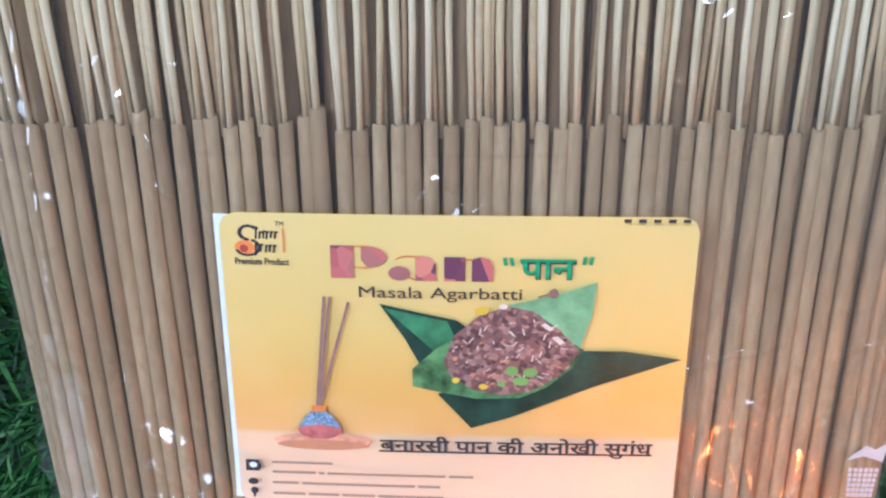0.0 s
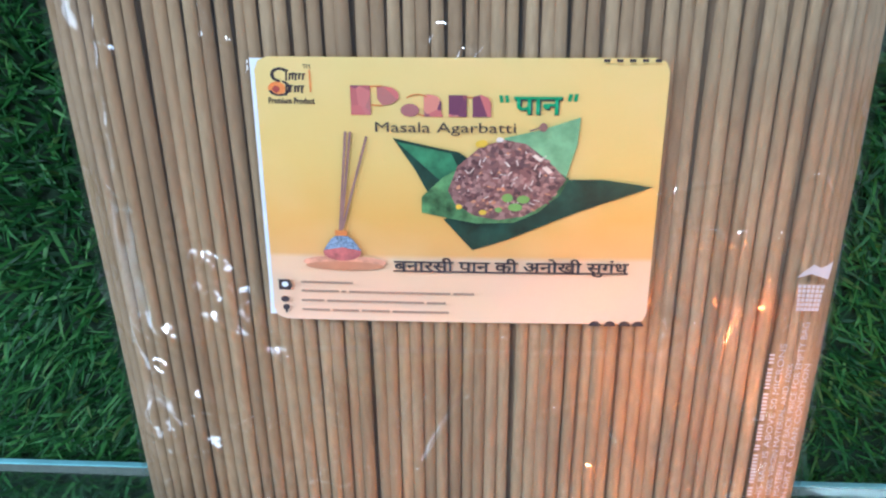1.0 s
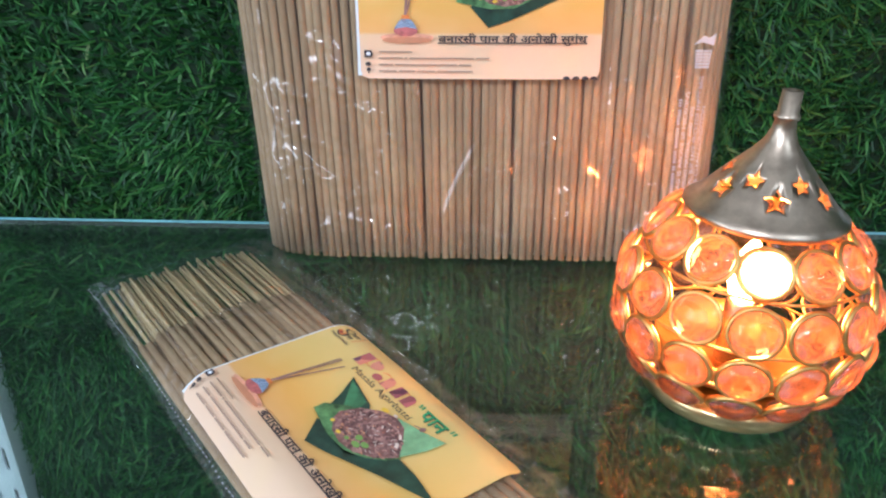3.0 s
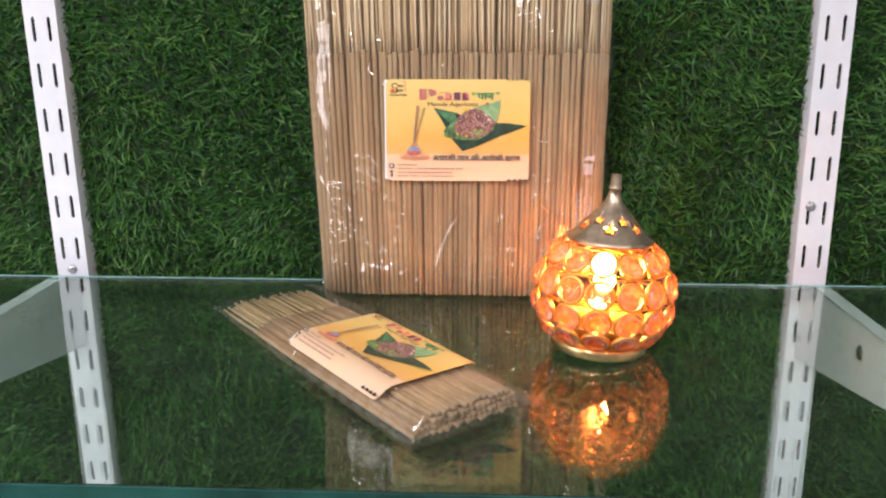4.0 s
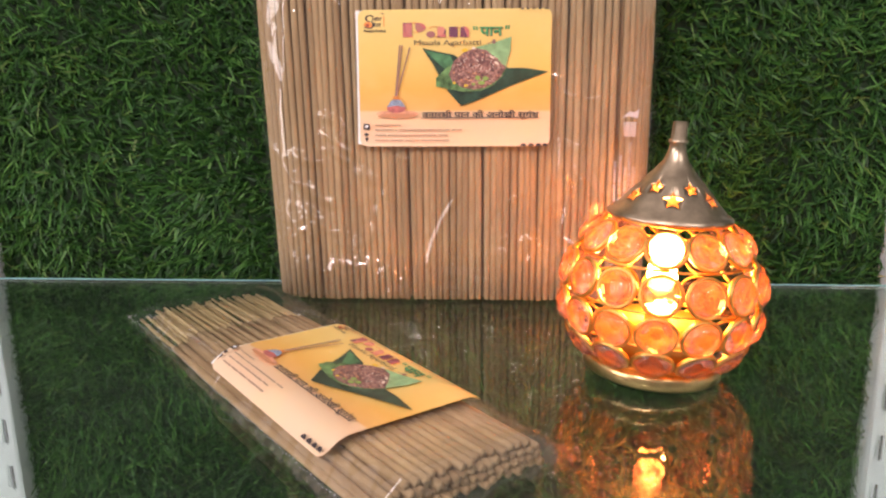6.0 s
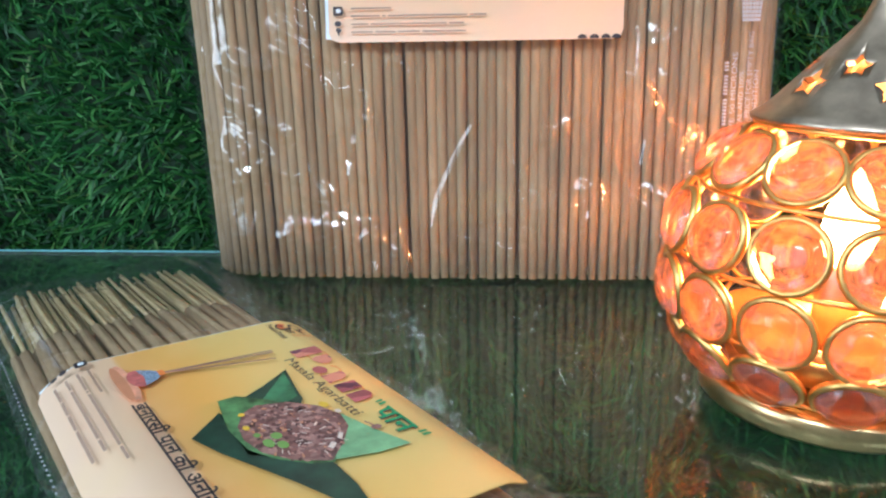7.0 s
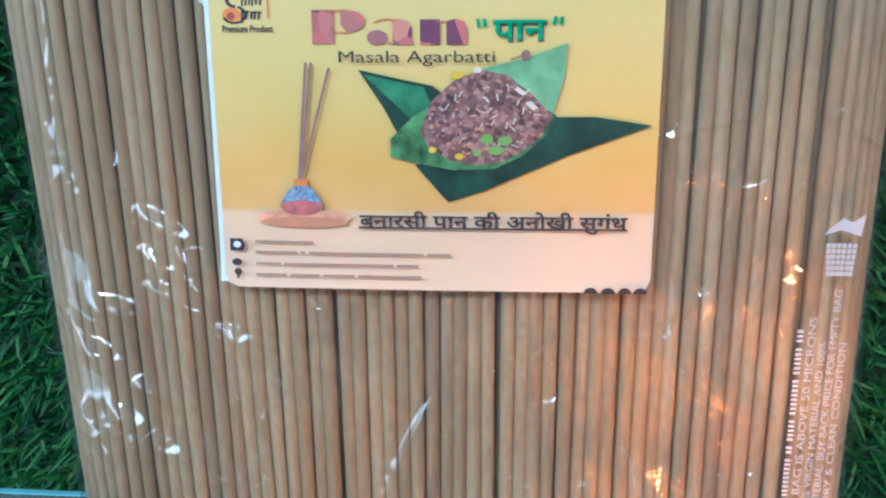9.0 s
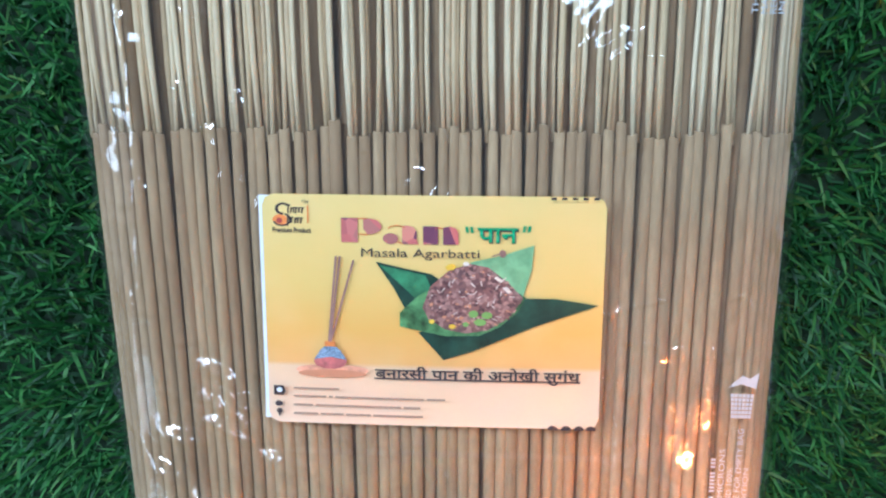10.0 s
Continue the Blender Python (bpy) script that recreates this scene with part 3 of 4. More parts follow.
    draw("almond", [ellipse(0.60, 0.720, 0.009, 0.009), bar(0.685, 0.665, 0.705, 0.645, 0.012), bar(0.712, 0.622, 0.728, 0.60, 0.014)], COCONUT)
    draw("clove", [ellipse(0.705, 0.765, 0.010, 0.016), bar(0.70, 0.765, 0.672, 0.752, 0.005)], INK_STICK)
    write("subtitle", "Masala Agarbatti", 0.293, 0.733, 0.345, 0.047, INK, 0.0)
    # burner with three sticks on a tray
    draw("tray", [ellipse(0.200, 0.244, 0.110, 0.026)], INK_TRAY)
    draw("tray_side", [ellipse(0.200, 0.228, 0.104, 0.018)], MINCE_WARM)
    for q in ((0.190, 0.345, 0.218, 0.745), (0.193, 0.345, 0.230, 0.745), (0.198, 0.375, 0.270, 0.728)):
        draw("burning_stick", [bar(*q, 0.0065)], INK_STICK)
    draw("pot", [ellipse(0.195, 0.284, 0.050, 0.034)], INK_POT)
    draw("pot_shoulder", [[(0.146, 0.292), (0.165, 0.334), (0.182, 0.354), (0.208, 0.354), (0.226, 0.334), (0.245, 0.292), (0.195, 0.304)]], INK_BLUE)
    draw("pot_neck", [bar(0.179, 0.361, 0.211, 0.361, 0.022)], INK_ORANGE)
    # hindi line with its rule
    write("hindi_line", "\u092c\u0928\u093e\u0930\u0938\u0940 \u092a\u093e\u0928 \u0915\u0940 \u0905\u0928\u094b\u0916\u0940 \u0938\u0941\u0917\u0902\u0927", 0.330, 0.199, 0.610, 0.072, INK, 0.02)
    draw("rule", [bar(0.328, 0.214, 0.940, 0.214, 0.007)], INK)
    # contact lines as plain bars
    for v, words in ((0.160, (0.14,)), (0.124, (0.10, 0.012, 0.27, 0.055)), (0.086, (0.06, 0.26, 0.05)), (0.049, (0.075, 0.07, 0.075, 0.15))):
        u = 0.080
        for w in words:
            draw("contact_bar", [bar(u, v, u + w, v, 0.0085)], INK_SOFT)
            u += w + 0.008
    draw("icon", [[(0.020, 0.128), (0.050, 0.128), (0.056, 0.145), (0.050, 0.170), (0.020, 0.170)]], INK)
    draw("icon_inset", [ellipse(0.037, 0.150, 0.009, 0.011)], WHITE_CARD)
    draw("icon", [ellipse(0.035, 0.090, 0.012, 0.012)], INK)
    draw("icon", [ellipse(0.037, 0.058, 0.009, 0.012), bar(0.037, 0.053, 0.037, 0.036, 0.006)], INK)
    for u in (0.862, 0.902, 0.940, 0.975):
        draw("round_icon", [[(u + 0.016 * math.cos(a), 0.004 + 0.020 * math.sin(a)) for a in (math.pi * i / 12 for i in range(13))]], INK)
    draw("trimmed_print", [bar(0.84 + 0.03 * i, 0.997, 0.855 + 0.03 * i, 0.997, 0.010) for i in range(5)], INK)
    return card


# ---- the tall packet ----
PX, PY, LEANBACK = -0.0025, 0.1430, 0.056


def film_sheet(name, func, nu, nv, parent, closed=False, label=""):
    bm = bmesh.new()
    g = [[bm.verts.new(func(i / nu, j / nv)) for j in range(nv + 1)] for i in range(nu if closed else nu + 1)]
    k = len(g)
    for i in range(nu):
        for j in range(nv):
            bm.faces.new((g[i][j], g[(i + 1) % k][j], g[(i + 1) % k][j + 1], g[i][j + 1]))
    return part(name, bm, FILM, parent, label)


def crease(x, y, seed, freq, sharp):
    """Narrow ridges that come and go, for wrinkled film."""
    a = noise.noise(Vector((x * freq, y * freq * 0.7, seed)))
    m = noise.noise(Vector((x * 22, y * 16, seed + 9.1)))
    return max(0.0, 1 - abs(a) * sharp) ** 2 * max(0.0, min(1.0, m * 3.0))


def big_packet():
    root = thing("incense_packet", pose(PX, PY, 0.0), "tall clear plastic packet full of brown incense sticks standing on glass", "incense packet")
    rnd = random.Random(11)
    R, top = 0.00160, 0.1588
    coats = [rod_mesh("incense_stick", COAT, R * (1.01 + 0.03 * i), top, 12, 6, 0.0003, i) for i in range(5)]
    splints = [rod_mesh("bamboo_splint", BAMBOO, 0.00066 + 0.00007 * i, 0.0562, 6, 3, 0.0007, 20 + i) for i in range(5)]
    turned = [rod_mesh("incense_stick", COAT, R * (1.01 + 0.03 * i), 0.2145, 8, 6, 0.0004, 30 + i) for i in range(5)]
    rest_c, rest_b = bmesh.new(), bmesh.new()
    # a pillow in plan: flat in the middle, round at both sides, wider towards the head
    DEEP, ROUND = 0.0186, 0.026

    def flank(side, z):
        return 0.0952 + 0.047 * z if side < 0 else 0.0980 + 0.010 * z

    def across(s, z, inset):
        """Plan of the front face: s from -1 to 1 along it; gives x and the distance it falls back."""
        straight = flank(s, z) - ROUND - inset
        along = abs(s) * (straight + 0.027)
        turn = max(0.0, along - straight) / 0.0225
        return math.copysign(min(along, straight) + ROUND * math.sin(turn), s), DEEP * (1 - math.cos(turn))

    for layer in range(7):
        n = 58 - (1 if layer % 2 else 0)
        for i in range(n):
            s = (2 * i + 1) / n - 1
            for g in (-0.235, 0.135):
                s += 0.008 * math.copysign(1, s - g) * math.exp(-abs(s - g) / 0.07)
            s = max(-1.0, min(1.0, s + rnd.gauss(0, 0.0022)))
            depth = R * 1.05 + layer * 0.0048 + rnd.uniform(-0.0004, 0.0005)
            ends = []
            for z in (0.0012 + rnd.uniform(0, 0.0006), top):
                x, back = across(s, z, 0.0022)
                ends.append(Vector((x, back + depth * (1 - back / DEEP) + LEANBACK * z, z)))
            ends[1].x += rnd.gauss(0, 0.0005)
            m = Matrix.Translation(ends[0]) @ (ends[1] - ends[0]).to_track_quat("Z", "Y").to_matrix().to_4x4()
            lean = pose(rnd.uniform(-0.0004, 0.0004), 0, top - 0.001, rnd.gauss(0, 0.4), rnd.gauss(0, 0.45), 0)
            if layer == 1:
                # every other layer is packed the other way up
                placed("incense_stick", rnd.choice(turned), root, m)
            elif layer == 0:
                stick = placed("incense_stick", rnd.choice(coats), root, m @ Matrix.Diagonal((1, 1, rnd.uniform(0.989, 1.004) + rnd.choice((0, 0, 0, 0, 0, 0, 0, 0.016)), 1)))
                placed("bamboo_splint", rnd.choice(splints), stick, lean)
                if rnd.random() < 0.9:
                    # a splint from further in, pressed forward between its neighbours
                    add_mesh(rest_b, rnd.choice(splints), Matrix.Translation((rnd.choice((-1, 1)) * rnd.uniform(0.0010, 0.0018), rnd.uniform(0.0006, 0.0016), -0.002)) @ m @ lean)
            elif layer in (3, 5):
                add_mesh(rest_c, rnd.choice(turned), m)
            else:
                add_mesh(rest_c, rnd.choice(coats), m)
                add_mesh(rest_b, rnd.choice(splints), m @ lean)
    tagged(part("inner_sticks", rest_c, COAT_SHADED, root, "packed inner incense sticks"), kind="stuff")
    tagged(part("inner_splints", rest_b, BAMBOO_SHADED, root, "packed inner bamboo splints"), kind="stuff")

    # the bag: a pillow-shaped tube drawn together at the head
    per = [("front", -1 + 2 * k / 300) for k in range(300)] + [("side", -math.pi / 2 + math.pi * k / 44) for k in range(44)]
    per += [("back", 1 - 2 * k / 50) for k in range(50)] + [("side", math.pi / 2 + math.pi * k / 44) for k in range(44)]
    count = len(per)
    height, wide = 0.2245, 0.1

    def outline(u, z):
        """Place and outward direction on the bag's plan at height z."""
        kind, q = per[int(round(u * count)) % count]
        half_deep = DEEP + 0.0012
        if kind == "side":
            c, d = math.cos(q), math.sin(q)
            return math.copysign(flank(c, z) - ROUND, c) + ROUND * c, DEEP + half_deep * d, c, d
        d = -1 if kind == "front" else 1
        return q * (flank(q, z) - ROUND), DEEP + half_deep * d, 0, d

    # folds of the slack film on the front: from, to, height, half-width
    folds = ((-0.0835, 0.214, -0.0800, 0.160, 1.9, 1.5), (-0.0800, 0.160, -0.0835, 0.110, 1.5, 1.3), (-0.0870, 0.120, -0.0840, 0.050, 1.0, 1.0), (-0.0840, 0.050, -0.0755, 0.036, 1.6, 1.4),
             (-0.0640, 0.094, -0.0560, 0.0885, 3.0, 1.4), (-0.0575, 0.087, -0.0490, 0.0805, 3.8, 1.8), (-0.0540, 0.079, -0.0440, 0.0720, 4.6, 2.0), (-0.0480, 0.068, -0.0410, 0.0630, 3.2, 1.5), (-0.0650, 0.086, -0.0580, 0.0800, 2.7, 1.2),
             (-0.0640, 0.078, -0.0540, 0.0710, 3.2, 1.4), (-0.0790, 0.0755, -0.0690, 0.0705, 3.5, 1.6), (-0.0820, 0.0640, -0.0720, 0.0570, 4.1, 1.8), (-0.0720, 0.0570, -0.0620, 0.0500, 3.2, 1.5),
             (-0.0760, 0.0490, -0.0690, 0.0430, 3.0, 1.4), (-0.0700, 0.0425, -0.0600, 0.0365, 3.5, 1.5), (-0.0540, 0.040, -0.0480, 0.030, 1.2, 0.9), (-0.0450, 0.042, -0.0360, 0.036, 1.0, 0.7), (-0.0340, 0.019, -0.0250, 0.008, 1.2, 0.7),
             (-0.0270, 0.022, -0.0215, 0.005, 1.2, 0.8), (0.0330, 0.036, 0.0375, 0.026, 1.4, 1.0), (0.0390, 0.028, 0.0345, 0.020, 1.2, 0.8), (0.0550, 0.054, 0.0520, 0.036, 1.2, 0.8),
             (0.0240, 0.205, 0.0540, 0.164, 3.2, 4.5), (0.0300, 0.178, 0.0500, 0.164, 1.3, 1.2), (0.0560, 0.095, 0.0620, 0.060, 1.1, 1.0), (0.0480, 0.074, 0.0600, 0.080, 1.0, 0.9), (0.0160, 0.018, 0.0200, 0.006, 1.0, 0.8))

    def folded(x, z):
        total = 0.0
        x += 0.0016 * noise.noise(Vector((x * 90, z * 90, 5.0)))
        z += 0.0016 * noise.noise(Vector((x * 90, z * 90, 8.0)))
        for x0, z0, x1, z1, high, half_w in folds:
            if min(x0, x1) - 0.009 < x < max(x0, x1) + 0.009 and min(z0, z1) - 0.009 < z < max(z0, z1) + 0.009:
                dx, dz = x1 - x0, z1 - z0
                f = max(0.0, min(1.0, ((x - x0) * dx + (z - z0) * dz) / (dx * dx + dz * dz)))
                d = math.hypot(x - x0 - f * dx, z - z0 - f * dz)
                total = max(total, 0.00085 * high * (0.35 + 0.65 * math.sin(math.pi * min(1, 0.12 + 0.76 * f))) * max(0.0, 1 - d / (0.0022 * half_w)))
        return total

    # crumpled patches: centre, reach, direction of the ripples
    patches = ((-0.0825, 0.185, 0.006, 0.030, 0.2), (-0.0815, 0.190, 0.005, 0.025, -0.3), (-0.0820, 0.140, 0.004, 0.022, -0.2), (-0.0800, 0.040, 0.010, 0.010, 0.5), (-0.0500, 0.018, 0.020, 0.006, 0.3),
               (0.0400, 0.180, 0.012, 0.010, 0.8), (0.0620, 0.030, 0.012, 0.012, -0.5), (0.0350, 0.028, 0.006, 0.008, -0.7), (0.0000, 0.012, 0.020, 0.005, 0.2), (0.0560, 0.075, 0.008, 0.014, -0.6), (0.0700, 0.205, 0.014, 0.008, 0.3), (-0.0200, 0.208, 0.030, 0.005, 0.1))

    def crumpled(x, z):
        total = 0.0
        for cx, cz, rx, rz, turn in patches:
            a, b = (x - cx) / rx, (z - cz) / rz
            q = a * a + b * b
            if q < 4:
                ridge = 1 - 2.2 * abs(noise.noise(Vector((x * 75 * math.cos(turn) + z * 75 * math.sin(turn), (z * math.cos(turn) - x * math.sin(turn)) * 130, cx * 100))))
                small = 1 - 2.2 * abs(noise.noise(Vector((x * 160, z * 160, cz * 100))))
                total += (0.0008 if cz > 0.1 else 0.0022 if cx < -0.04 else 0.0012) * (max(0, ridge) + 0.35 * max(0, small)) * math.exp(-q * q)
        return total

    def shape(u, v):
        z = 0.0006 + (height - 0.0006) * v
        x, y, nx, ny = outline(u, z)
        w = 0.0016 * crease(x, z, 3.0, 26, 7) + 0.0006 * crease(x, z + 0.3, 7.0, 40, 12)
        w += 0.0008 * (0.5 + 0.5 * noise.noise(Vector((x * 18, z * 12, 2.0))))
        # the slack side fold, and the crumpled foot
        w += 0.0005 * max(0, 1 - abs(x + 0.0800 + 0.06 * z + 0.0022 * math.sin(z * 60)) / 0.0055) * (0.4 + 0.6 * max(0, noise.noise(Vector((x * 60, z * 45, 4)))))
        w += 0.0016 * crease(x, z, 12.0, 55, 7) * max(0, 1 - z / 0.03)
        if ny < -0.5:
            w += folded(x, z) + crumpled(x, z)
        if -0.052 < x < 0.050 and 0.07 < z < 0.155 and ny < 0:
            w *= 0.35
        x2, y2 = x + nx * w, y + ny * w
        t = max(0.0, (v - 0.955) / 0.045)
        y2 += (DEEP - y2) * t * t * 0.97
        b = max(0.0, 1 - v / 0.025)
        y2 += (DEEP - y2) * b * b * 0.25
        sag = 0.0042 * (1 - (x / wide) ** 2) * max(0, (v - 0.93) / 0.07) + 0.0008 * math.sin(x * 190) * max(0, (v - 0.95) / 0.05)
        return (x2, y2 + LEANBACK * z, z - sag)

    film = film_sheet("bag", shape, count, 300, root, True, "wrinkled clear plastic bag")

    def seal(u, v):
        """A stiff crimped strip along the head of the bag."""
        x = -flank(-1, 0.22) + (flank(-1, 0.22) + flank(1, 0.22)) * u
        ripple = 0.0011 * math.sin(x * 900 + 4 * noise.noise(Vector((x * 60, 0, 3)))) * (0.4 + 0.6 * v)
        sag = 0.0034 * (1 - (x / wide) ** 2) - 0.0010 * math.sin(x * 190)
        z = 0.2215 + 0.0060 * v - sag
        return (x, DEEP + LEANBACK * 0.224 + ripple - 0.002 * v, z)

    film_sheet("seal", seal, 320, 6, root, False, "crimped head seal of the bag")

    def on_front(u, v, lift):
        """The label's place on the front of the bag, curling a little at its free foot."""
        x, z = -0.0465 + u, 0.0795 + v
        curl = 0.0010 * max(0, 1 - v / 0.010) ** 2 * (1 - 0.6 * u / LW)
        bow = 0.0006 * math.sin(math.pi * u / LW)
        return (x, LEANBACK * z - 0.0030 - bow - curl - lift, z)

    label_card(root, on_front)

    # white printing on the bag, read upwards
    def on_bag(bm, x, z, turn):
        for q in bm.verts:
            a, b = (q.co.x, q.co.y) if not turn else (-q.co.y, q.co.x)
            zz = z + b
            q.co = Vector((x + a, LEANBACK * zz - 0.0038, zz))

    lines = (("THIS BAG IS ABOVE 50 MICRONS", 0.0803, 0.026, 0.049, 0.0016), ("MADE FROM 100% VIRGIN MATERIAL AND 100%", 0.0826, 0.014, 0.0555, 0.0015), ("RECYCLABLE MATERIAL. BUY BACK PRICE FOR EMPTY BAG", 0.0848, 0.014, 0.067, 0.0016), ("IN DRY & CLEAN CONDITION", 0.0868, 0.028, 0.0415, 0.0015))
    for body, x, z, w, h in lines:
        bm = letters(body, w, h, 0.0)
        on_bag(bm, x, z, True)
        part("bag_print", bm, PRINT_WHITE, film, "white lettering", False)
    bm = bmesh.new()
    z = 0.016
    for w in (4, 7, 3, 9, 2, 5, 8, 6, 3):
        for k in range(w):
            bm.faces.new([bm.verts.new(c) for c in ((z - 0.016, 0, 0), (z - 0.0154, 0, 0), (z - 0.0154, 0.0013, 0), (z - 0.016, 0.0013, 0))])
            z += 0.00105
        z += 0.0009
    on_bag(bm, 0.0778, 0.016, True)
    tagged(part("bag_print_bar", bm, PRINT_WHITE, film, "unreadable white print", False), kind="stuff")
    # bin sign: a basket of small squares with a bent arrow over it
    bm = bmesh.new()
    for i in range(6):
        for j in range(6):
            k = 1 - 0.03 * (5 - j)
            x, z = (i - 2.5) * 0.00125 * k, j * 0.0013
            bm.faces.new([bm.verts.new((x + a * 0.00048, z + b * 0.0005, 0)) for a, b in ((-1, -1), (1, -1), (1, 1), (-1, 1))])
    for poly in ([(-0.0045, 0.0088), (-0.0005, 0.0100), (-0.0005, 0.0125), (-0.0030, 0.0105)], [(-0.0005, 0.0100), (0.0042, 0.0086), (0.0048, 0.0136), (0.0020, 0.0118), (-0.0005, 0.0128)]):
        bm.faces.new([bm.verts.new((x, z, 0)) for x, z in poly])
    bmesh.ops.scale(bm, vec=(0.85, 0.92, 1), verts=bm.verts)
    on_bag(bm, 0.0836, 0.0845, False)
    tagged(part("bin_sign", bm, PRINT_WHITE, film, "white litter-bin sign", False), kind="stuff")
    # the same print begins again at the head of the bag
    for body, x, w in (("THIS BAG IS ABOVE", 0.0803, 0.027), ("MADE FROM 100%", 0.0826, 0.021), ("RECYCLABLE MATERIAL", 0.0848, 0.028), ("IN DRY & CLEAN", 0.0868, 0.024)):
        bm = letters(body, w, 0.0016, 0.0)
        on_bag(bm, x, 0.1900, True)
        part("bag_print", bm, PRINT_WHITE, film, "white lettering", False)
    return root


big_packet()


# ---- the small packet ----
def small_packet():
    root = thing("incense_packet", pose(-0.1235, 0.1240, 0.0, 0, 0, -51.2), "small flat clear packet of incense sticks lying on the glass shelf", "incense packet")
    rnd = random.Random(23)
    R, top = 0.00160, 0.1640
    coats = [rod_mesh("incense_stick", COAT, R * (0.98 + 0.04 * i), top, 12, 5, 0.0005, 40 + i) for i in range(4)]
    splints = [rod_mesh("bamboo_splint", BAMBOO_DARK, 0.00064 + 0.00007 * i, 0.0500, 6, 3, 0.0008, 60 + i) for i in range(4)]
    for layer, (n, y0, y1) in enumerate(((19, -0.032, 0.029), (19, -0.0315, 0.0275), (18, -0.029, 0.0265), (15, -0.024, 0.022))):
        for i in range(n):
            y = y0 + (y1 - y0) * (i + 0.5) / n
            z = 0.0022 + 0.0030 * layer + rnd.uniform(-0.0002, 0.0002)
            yaw = rnd.gauss(0, 0.35)
            x = 0.2125 + rnd.uniform(-0.0020, 0.0012)
            # foot at the blunt end, stick running back towards the splints
            m = Matrix.Translation((x, y, z)) @ Matrix.Rotation(radians(-90 - 0.55 * layer * 0.9), 4, "Y") @ pose(0, 0, 0, yaw, 0, 0)
            s = placed("incense_stick", rnd.choice(coats), root, m)
            placed("bamboo_splint", rnd.choice(splints), s, pose(0, 0, top - 0.001, rnd.gauss(0, 0.8), rnd.gauss(0, 0.4), 0))

    def crown(y):
        """Height of the bag's upper face across the packet."""
        k = max(0.0, abs(y + 0.002) - 0.022) / 0.013
        return 0.0139 - 0.0085 * min(1, k) ** 1.7

    def bag(u, v):
        x = -0.012 + 0.229 * u
        y = -0.0375 + 0.0785 * v
        e = max(0.0, min(1.0, (x + 0.012) / 0.02)) * max(0.0, min(1.0, (0.217 - x) / 0.004))
        f = max(0.0, min(1.0, (y + 0.0375) / 0.006)) * max(0.0, min(1.0, (0.0365 - y) / 0.006))
        sag = 0.0045 * max(0, 1 - max(0, x) / 0.06)
        h = 0.0012 + (crown(y) + 0.0010 - sag - 0.0012) * e ** 0.6 * f ** 0.5
        w = 0.0016 * crease(x, y, 31.0, 30, 8) + 0.0012 * crease(x, y, 37.0, 50, 8) + 0.0006 * crease(x, y, 41.0, 90, 5)
        edge = 0.0016 * (1 - f) * math.sin(x * 140 + 3 * math.sin(x * 37)) + 0.0022 * (1 - e) * math.sin(y * 160)
        if 0.085 < x < 0.19 and -0.038 < y < 0.028:
            w = 0.0
        return (x, y, max(0.0009, h + w + abs(edge)))

    film = film_sheet("bag", bag, 240, 110, root, False, "clear plastic bag with crimped seams")
    bm = bmesh.new()
    bm.faces.new([bm.verts.new(c) for c in ((-0.012, -0.0375, 0.0004), (0.217, -0.0375, 0.0004), (0.217, 0.041, 0.0004), (-0.012, 0.041, 0.0004))])
    part("bag_underside", bm, FILM, root, "", False)
    # crimped dots along the seams
    bm = bmesh.new()
    for y in (-0.0362,):
        for i in range(90):
            x = -0.010 + i * 0.0024
            px, py, pz = bag((x + 0.012) / 0.229, (y + 0.0375) / 0.0785)
            bm.faces.new([bm.verts.new((px + a * 0.00035, py + b * 0.0002, pz + 0.0002)) for a, b in ((-1, -1), (1, -1), (1, 1), (-1, 1))])
    tagged(part("seam_dots", bm, PRINT_WHITE, film, "pale crimp marks", False), kind="stuff")

    def on_top(u, v, lift):
        x, y = 0.0935 + u * 0.985, -0.0338 + v * 0.945
        k = max(0.0, abs(y + 0.002) - 0.022) / 0.013
        return (x, y, crown(y) + 0.0014 + lift)

    label_card(root, on_top)


small_packet()


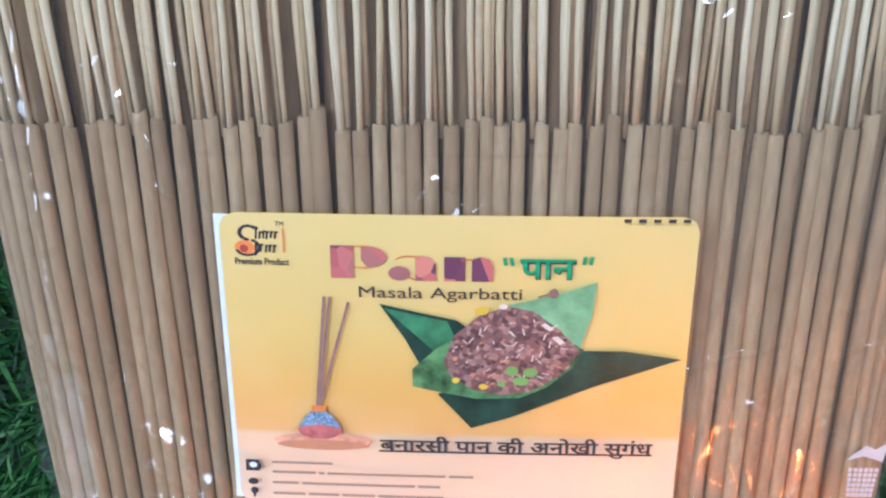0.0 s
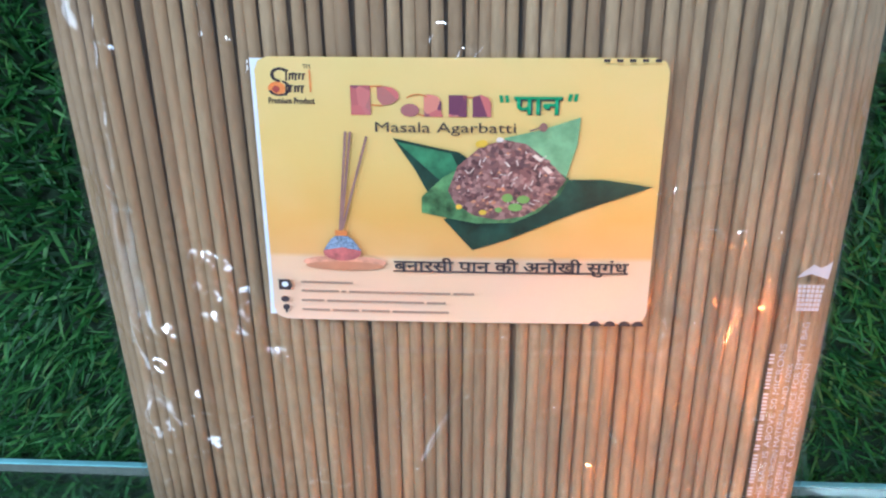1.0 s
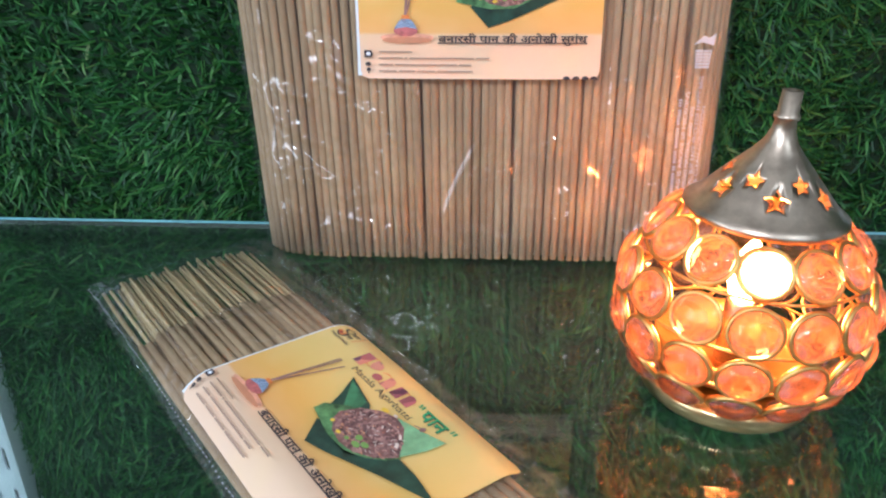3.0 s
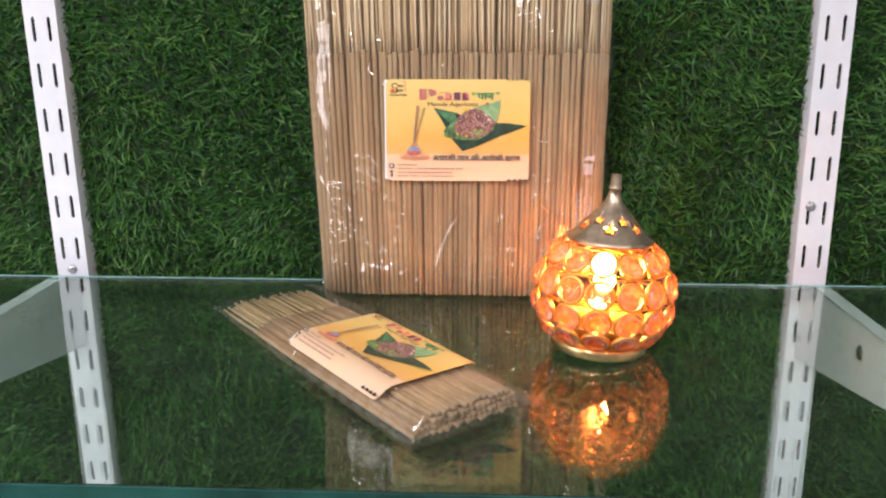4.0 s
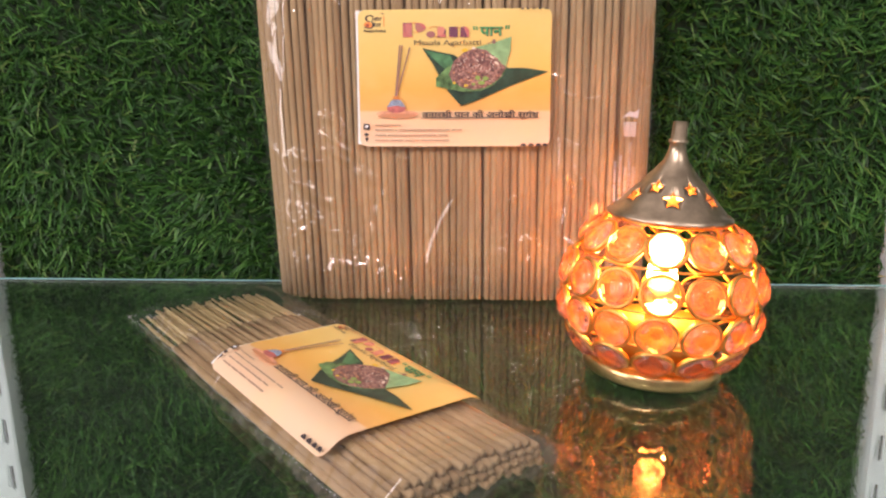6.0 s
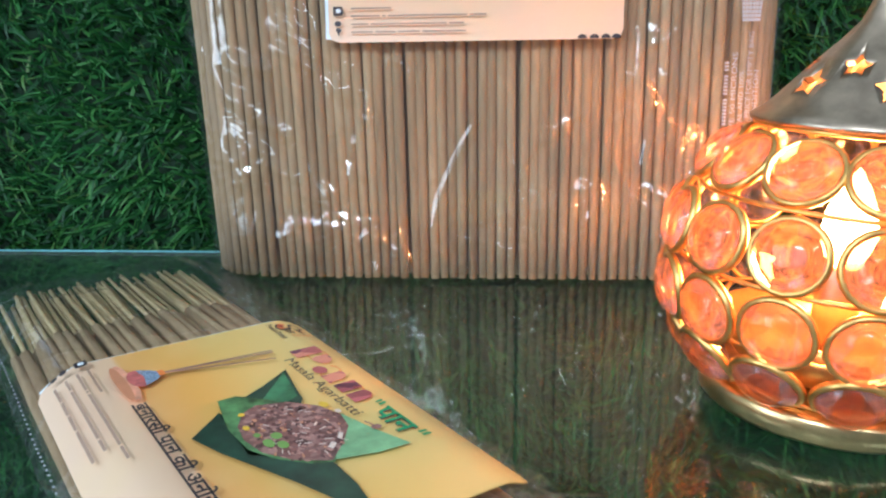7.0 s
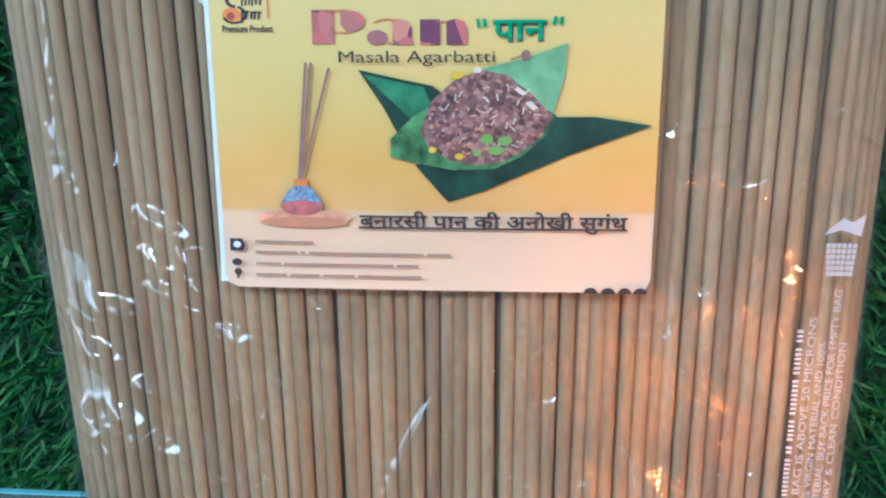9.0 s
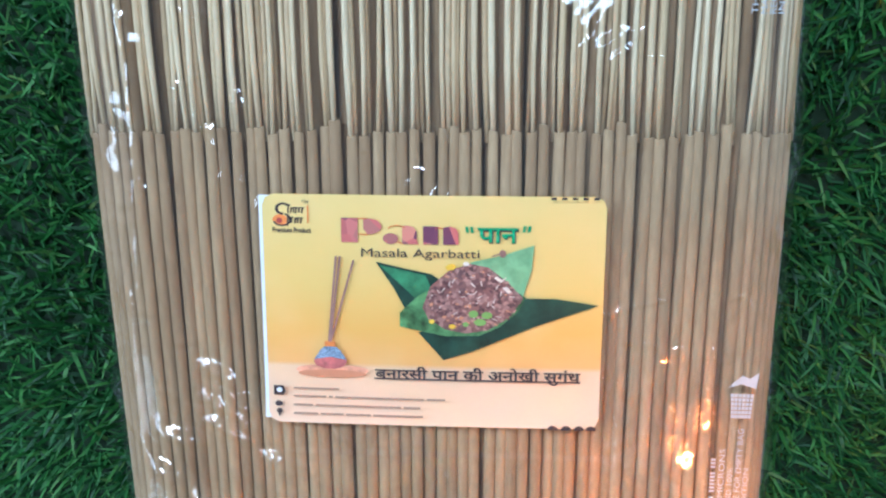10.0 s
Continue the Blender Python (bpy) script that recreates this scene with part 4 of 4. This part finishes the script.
# ---- the crystal lamp ----
def crystal_lamp():
    root = thing("oil_lamp", pose(0.0790, 0.0565, 0.0, -1.0, 3.8, 0) @ pose(0, 0, 0, 0, 0, 20) @ Matrix.Diagonal((1, 1, 0.972, 1)), "lit brass oil lamp with round crystals and a pierced conical cap", "oil lamp")
    part("foot", lathe([(0.0, 0.0012), (0.0255, 0.0010), (0.0268, 0.0022), (0.0268, 0.0062), (0.0258, 0.0072), (0.0225, 0.0078), (0.0, 0.0080)], 64), BRASS, root, "worn brass foot ring")
    part("bowl", lathe([(0.0, 0.0082), (0.013, 0.0085), (0.019, 0.0105), (0.0232, 0.0150), (0.0248, 0.0208), (0.0240, 0.0210), (0.0222, 0.0160), (0.0180, 0.0115), (0.0, 0.0100)], 56), GOLD_WIRE, root, "gilt inner oil bowl")
    # facetted round stone, and its wire ring
    bm = bmesh.new()
    g, n = 0.0072, 12
    rows = []
    for rr, zz, off in ((0.30, 0.0040, 0.0), (0.62, 0.0034, 0.0), (0.88, 0.0020, 0.0), (1.0, 0.0002, 0.0), (1.0, -0.0004, 0.0), (0.62, -0.0022, 0.5), (0.25, -0.0034, 0.0)):
        rows.append([bm.verts.new((g * rr * math.cos(2 * math.pi * (i + off) / n), g * rr * math.sin(2 * math.pi * (i + off) / n), zz)) for i in range(n)])
    for k, (a, b) in enumerate(zip(rows, rows[1:])):
        for i in range(n):
            bm.faces.new((a[i], b[i], b[(i + 1) % n], a[(i + 1) % n])).smooth = k < 3
    bm.faces.new(rows[0]).smooth = True
    bm.faces.new(rows[-1][::-1])
    bmesh.ops.recalc_face_normals(bm, faces=bm.faces)
    gem = bpy.data.meshes.new("crystal")
    bm.to_mesh(gem)
    bm.free()
    gem.materials.append(GEM)
    bm = lathe([(0.00725 + 0.00075 * math.cos(a), 0.00105 * math.sin(a)) for a in (2 * math.pi * i / 6 for i in range(6))], 24, True)
    ring = bpy.data.meshes.new("setting")
    bm.to_mesh(ring)
    bm.free()
    ring.materials.append(GOLD_WIRE)
    ring.polygons.foreach_set("use_smooth", [True] * len(ring.polygons))
    for row, (z, r, normal, n) in enumerate(((0.0570, 0.0282, 38, 12), (0.0420, 0.0358, 12, 14), (0.0265, 0.0358, -12, 14), (0.0140, 0.0302, -42, 12))):
        for i in range(n):
            az = 2 * math.pi * i / n - 2.13
            m = Matrix.Rotation(az, 4, "Z") @ Matrix.Translation((r, 0, z)) @ Matrix.Rotation(radians(90 - normal), 4, "Y")
            k = placed("crystal", gem, root, m @ pose(0, 0, 0, 0, 0, 13 * i))
            placed("setting", ring, k, pose(0, 0, 0))
    for z, r in ((0.0645, 0.0225), (0.0500, 0.0318), (0.0343, 0.0350), (0.0205, 0.0322), (0.0080, 0.0235)):
        bm = lathe([(r + 0.0005 * math.cos(a), z + 0.0005 * math.sin(a)) for a in (2 * math.pi * i / 8 for i in range(8))], 56, True)
        part("hoop", bm, GOLD_WIRE, root)
    # bulb inside
    bm = lathe([(0.0, 0.034), (0.0042, 0.0355), (0.0058, 0.0405), (0.0050, 0.0465), (0.0026, 0.0520), (0.0, 0.0560)], 20)
    part("bulb", bm, BULB, root, "glowing warm flame bulb")
    part("socket", lathe([(0.0, 0.012), (0.0048, 0.012), (0.0048, 0.033), (0.0036, 0.0345), (0.0, 0.0345)], 20), BRASS_DARK, root)
    # pierced cap
    prof = [(0.0218, 0.0648), (0.0236, 0.0650), (0.0238, 0.0661), (0.0214, 0.0676), (0.0186, 0.0706), (0.0152, 0.0746), (0.0114, 0.0790), (0.0076, 0.0832), (0.0048, 0.0868), (0.0034, 0.0905), (0.0029, 0.0935), (0.0036, 0.0939), (0.0036, 0.0950), (0.0030, 0.0953), (0.0028, 0.1020), (0.0016, 0.1022), (0.0015, 0.0935), (0.0022, 0.0902), (0.0036, 0.0862), (0.0064, 0.0824), (0.0102, 0.0781), (0.0140, 0.0737), (0.0174, 0.0697), (0.0202, 0.0667)]
    cap = part("cap", lathe(prof, 72, True), BRASS_DARK, root, "dull brass cap with star-shaped holes")
    bmesh_cut = bmesh.new()
    for i in range(12):
        az = 2 * math.pi * i / 12 - 2.11
        rad, high = (0.0160, 0.0736) if i % 2 == 0 else (0.0126, 0.0776)
        m = Matrix.Rotation(az, 4, "Z") @ Matrix.Translation((rad, 0, high)) @ Matrix.Rotation(radians(52), 4, "Y")
        lo, hi = [], []
        for k in range(10):
            r = (0.0038 if i % 2 == 0 else 0.0030) * (1.0 if k % 2 == 0 else 0.52)
            a = 2 * math.pi * k / 10 + math.pi
            lo.append(bmesh_cut.verts.new(m @ Vector((r * math.cos(a), r * math.sin(a), -0.0065))))
            hi.append(bmesh_cut.verts.new(m @ Vector((r * math.cos(a), r * math.sin(a), 0.0065))))
        bmesh_cut.faces.new(lo[::-1])
        bmesh_cut.faces.new(hi)
        for k in range(10):
            bmesh_cut.faces.new((lo[k], lo[(k + 1) % 10], hi[(k + 1) % 10], hi[k]))
    me = bpy.data.meshes.new("cutter")
    bmesh.ops.recalc_face_normals(bmesh_cut, faces=bmesh_cut.faces)
    bmesh_cut.to_mesh(me)
    bmesh_cut.free()
    cutter = new("cutter", me)
    cutter.parent = root
    mod = cap.modifiers.new("stars", "BOOLEAN")
    mod.object, mod.operation, mod.solver = cutter, "DIFFERENCE", "EXACT"
    deps = bpy.context.evaluated_depsgraph_get()
    cut = bpy.data.meshes.new_from_object(cap.evaluated_get(deps))
    cap.modifiers.clear()
    cap.data = cut
    bpy.data.objects.remove(cutter)
    return root


crystal_lamp()
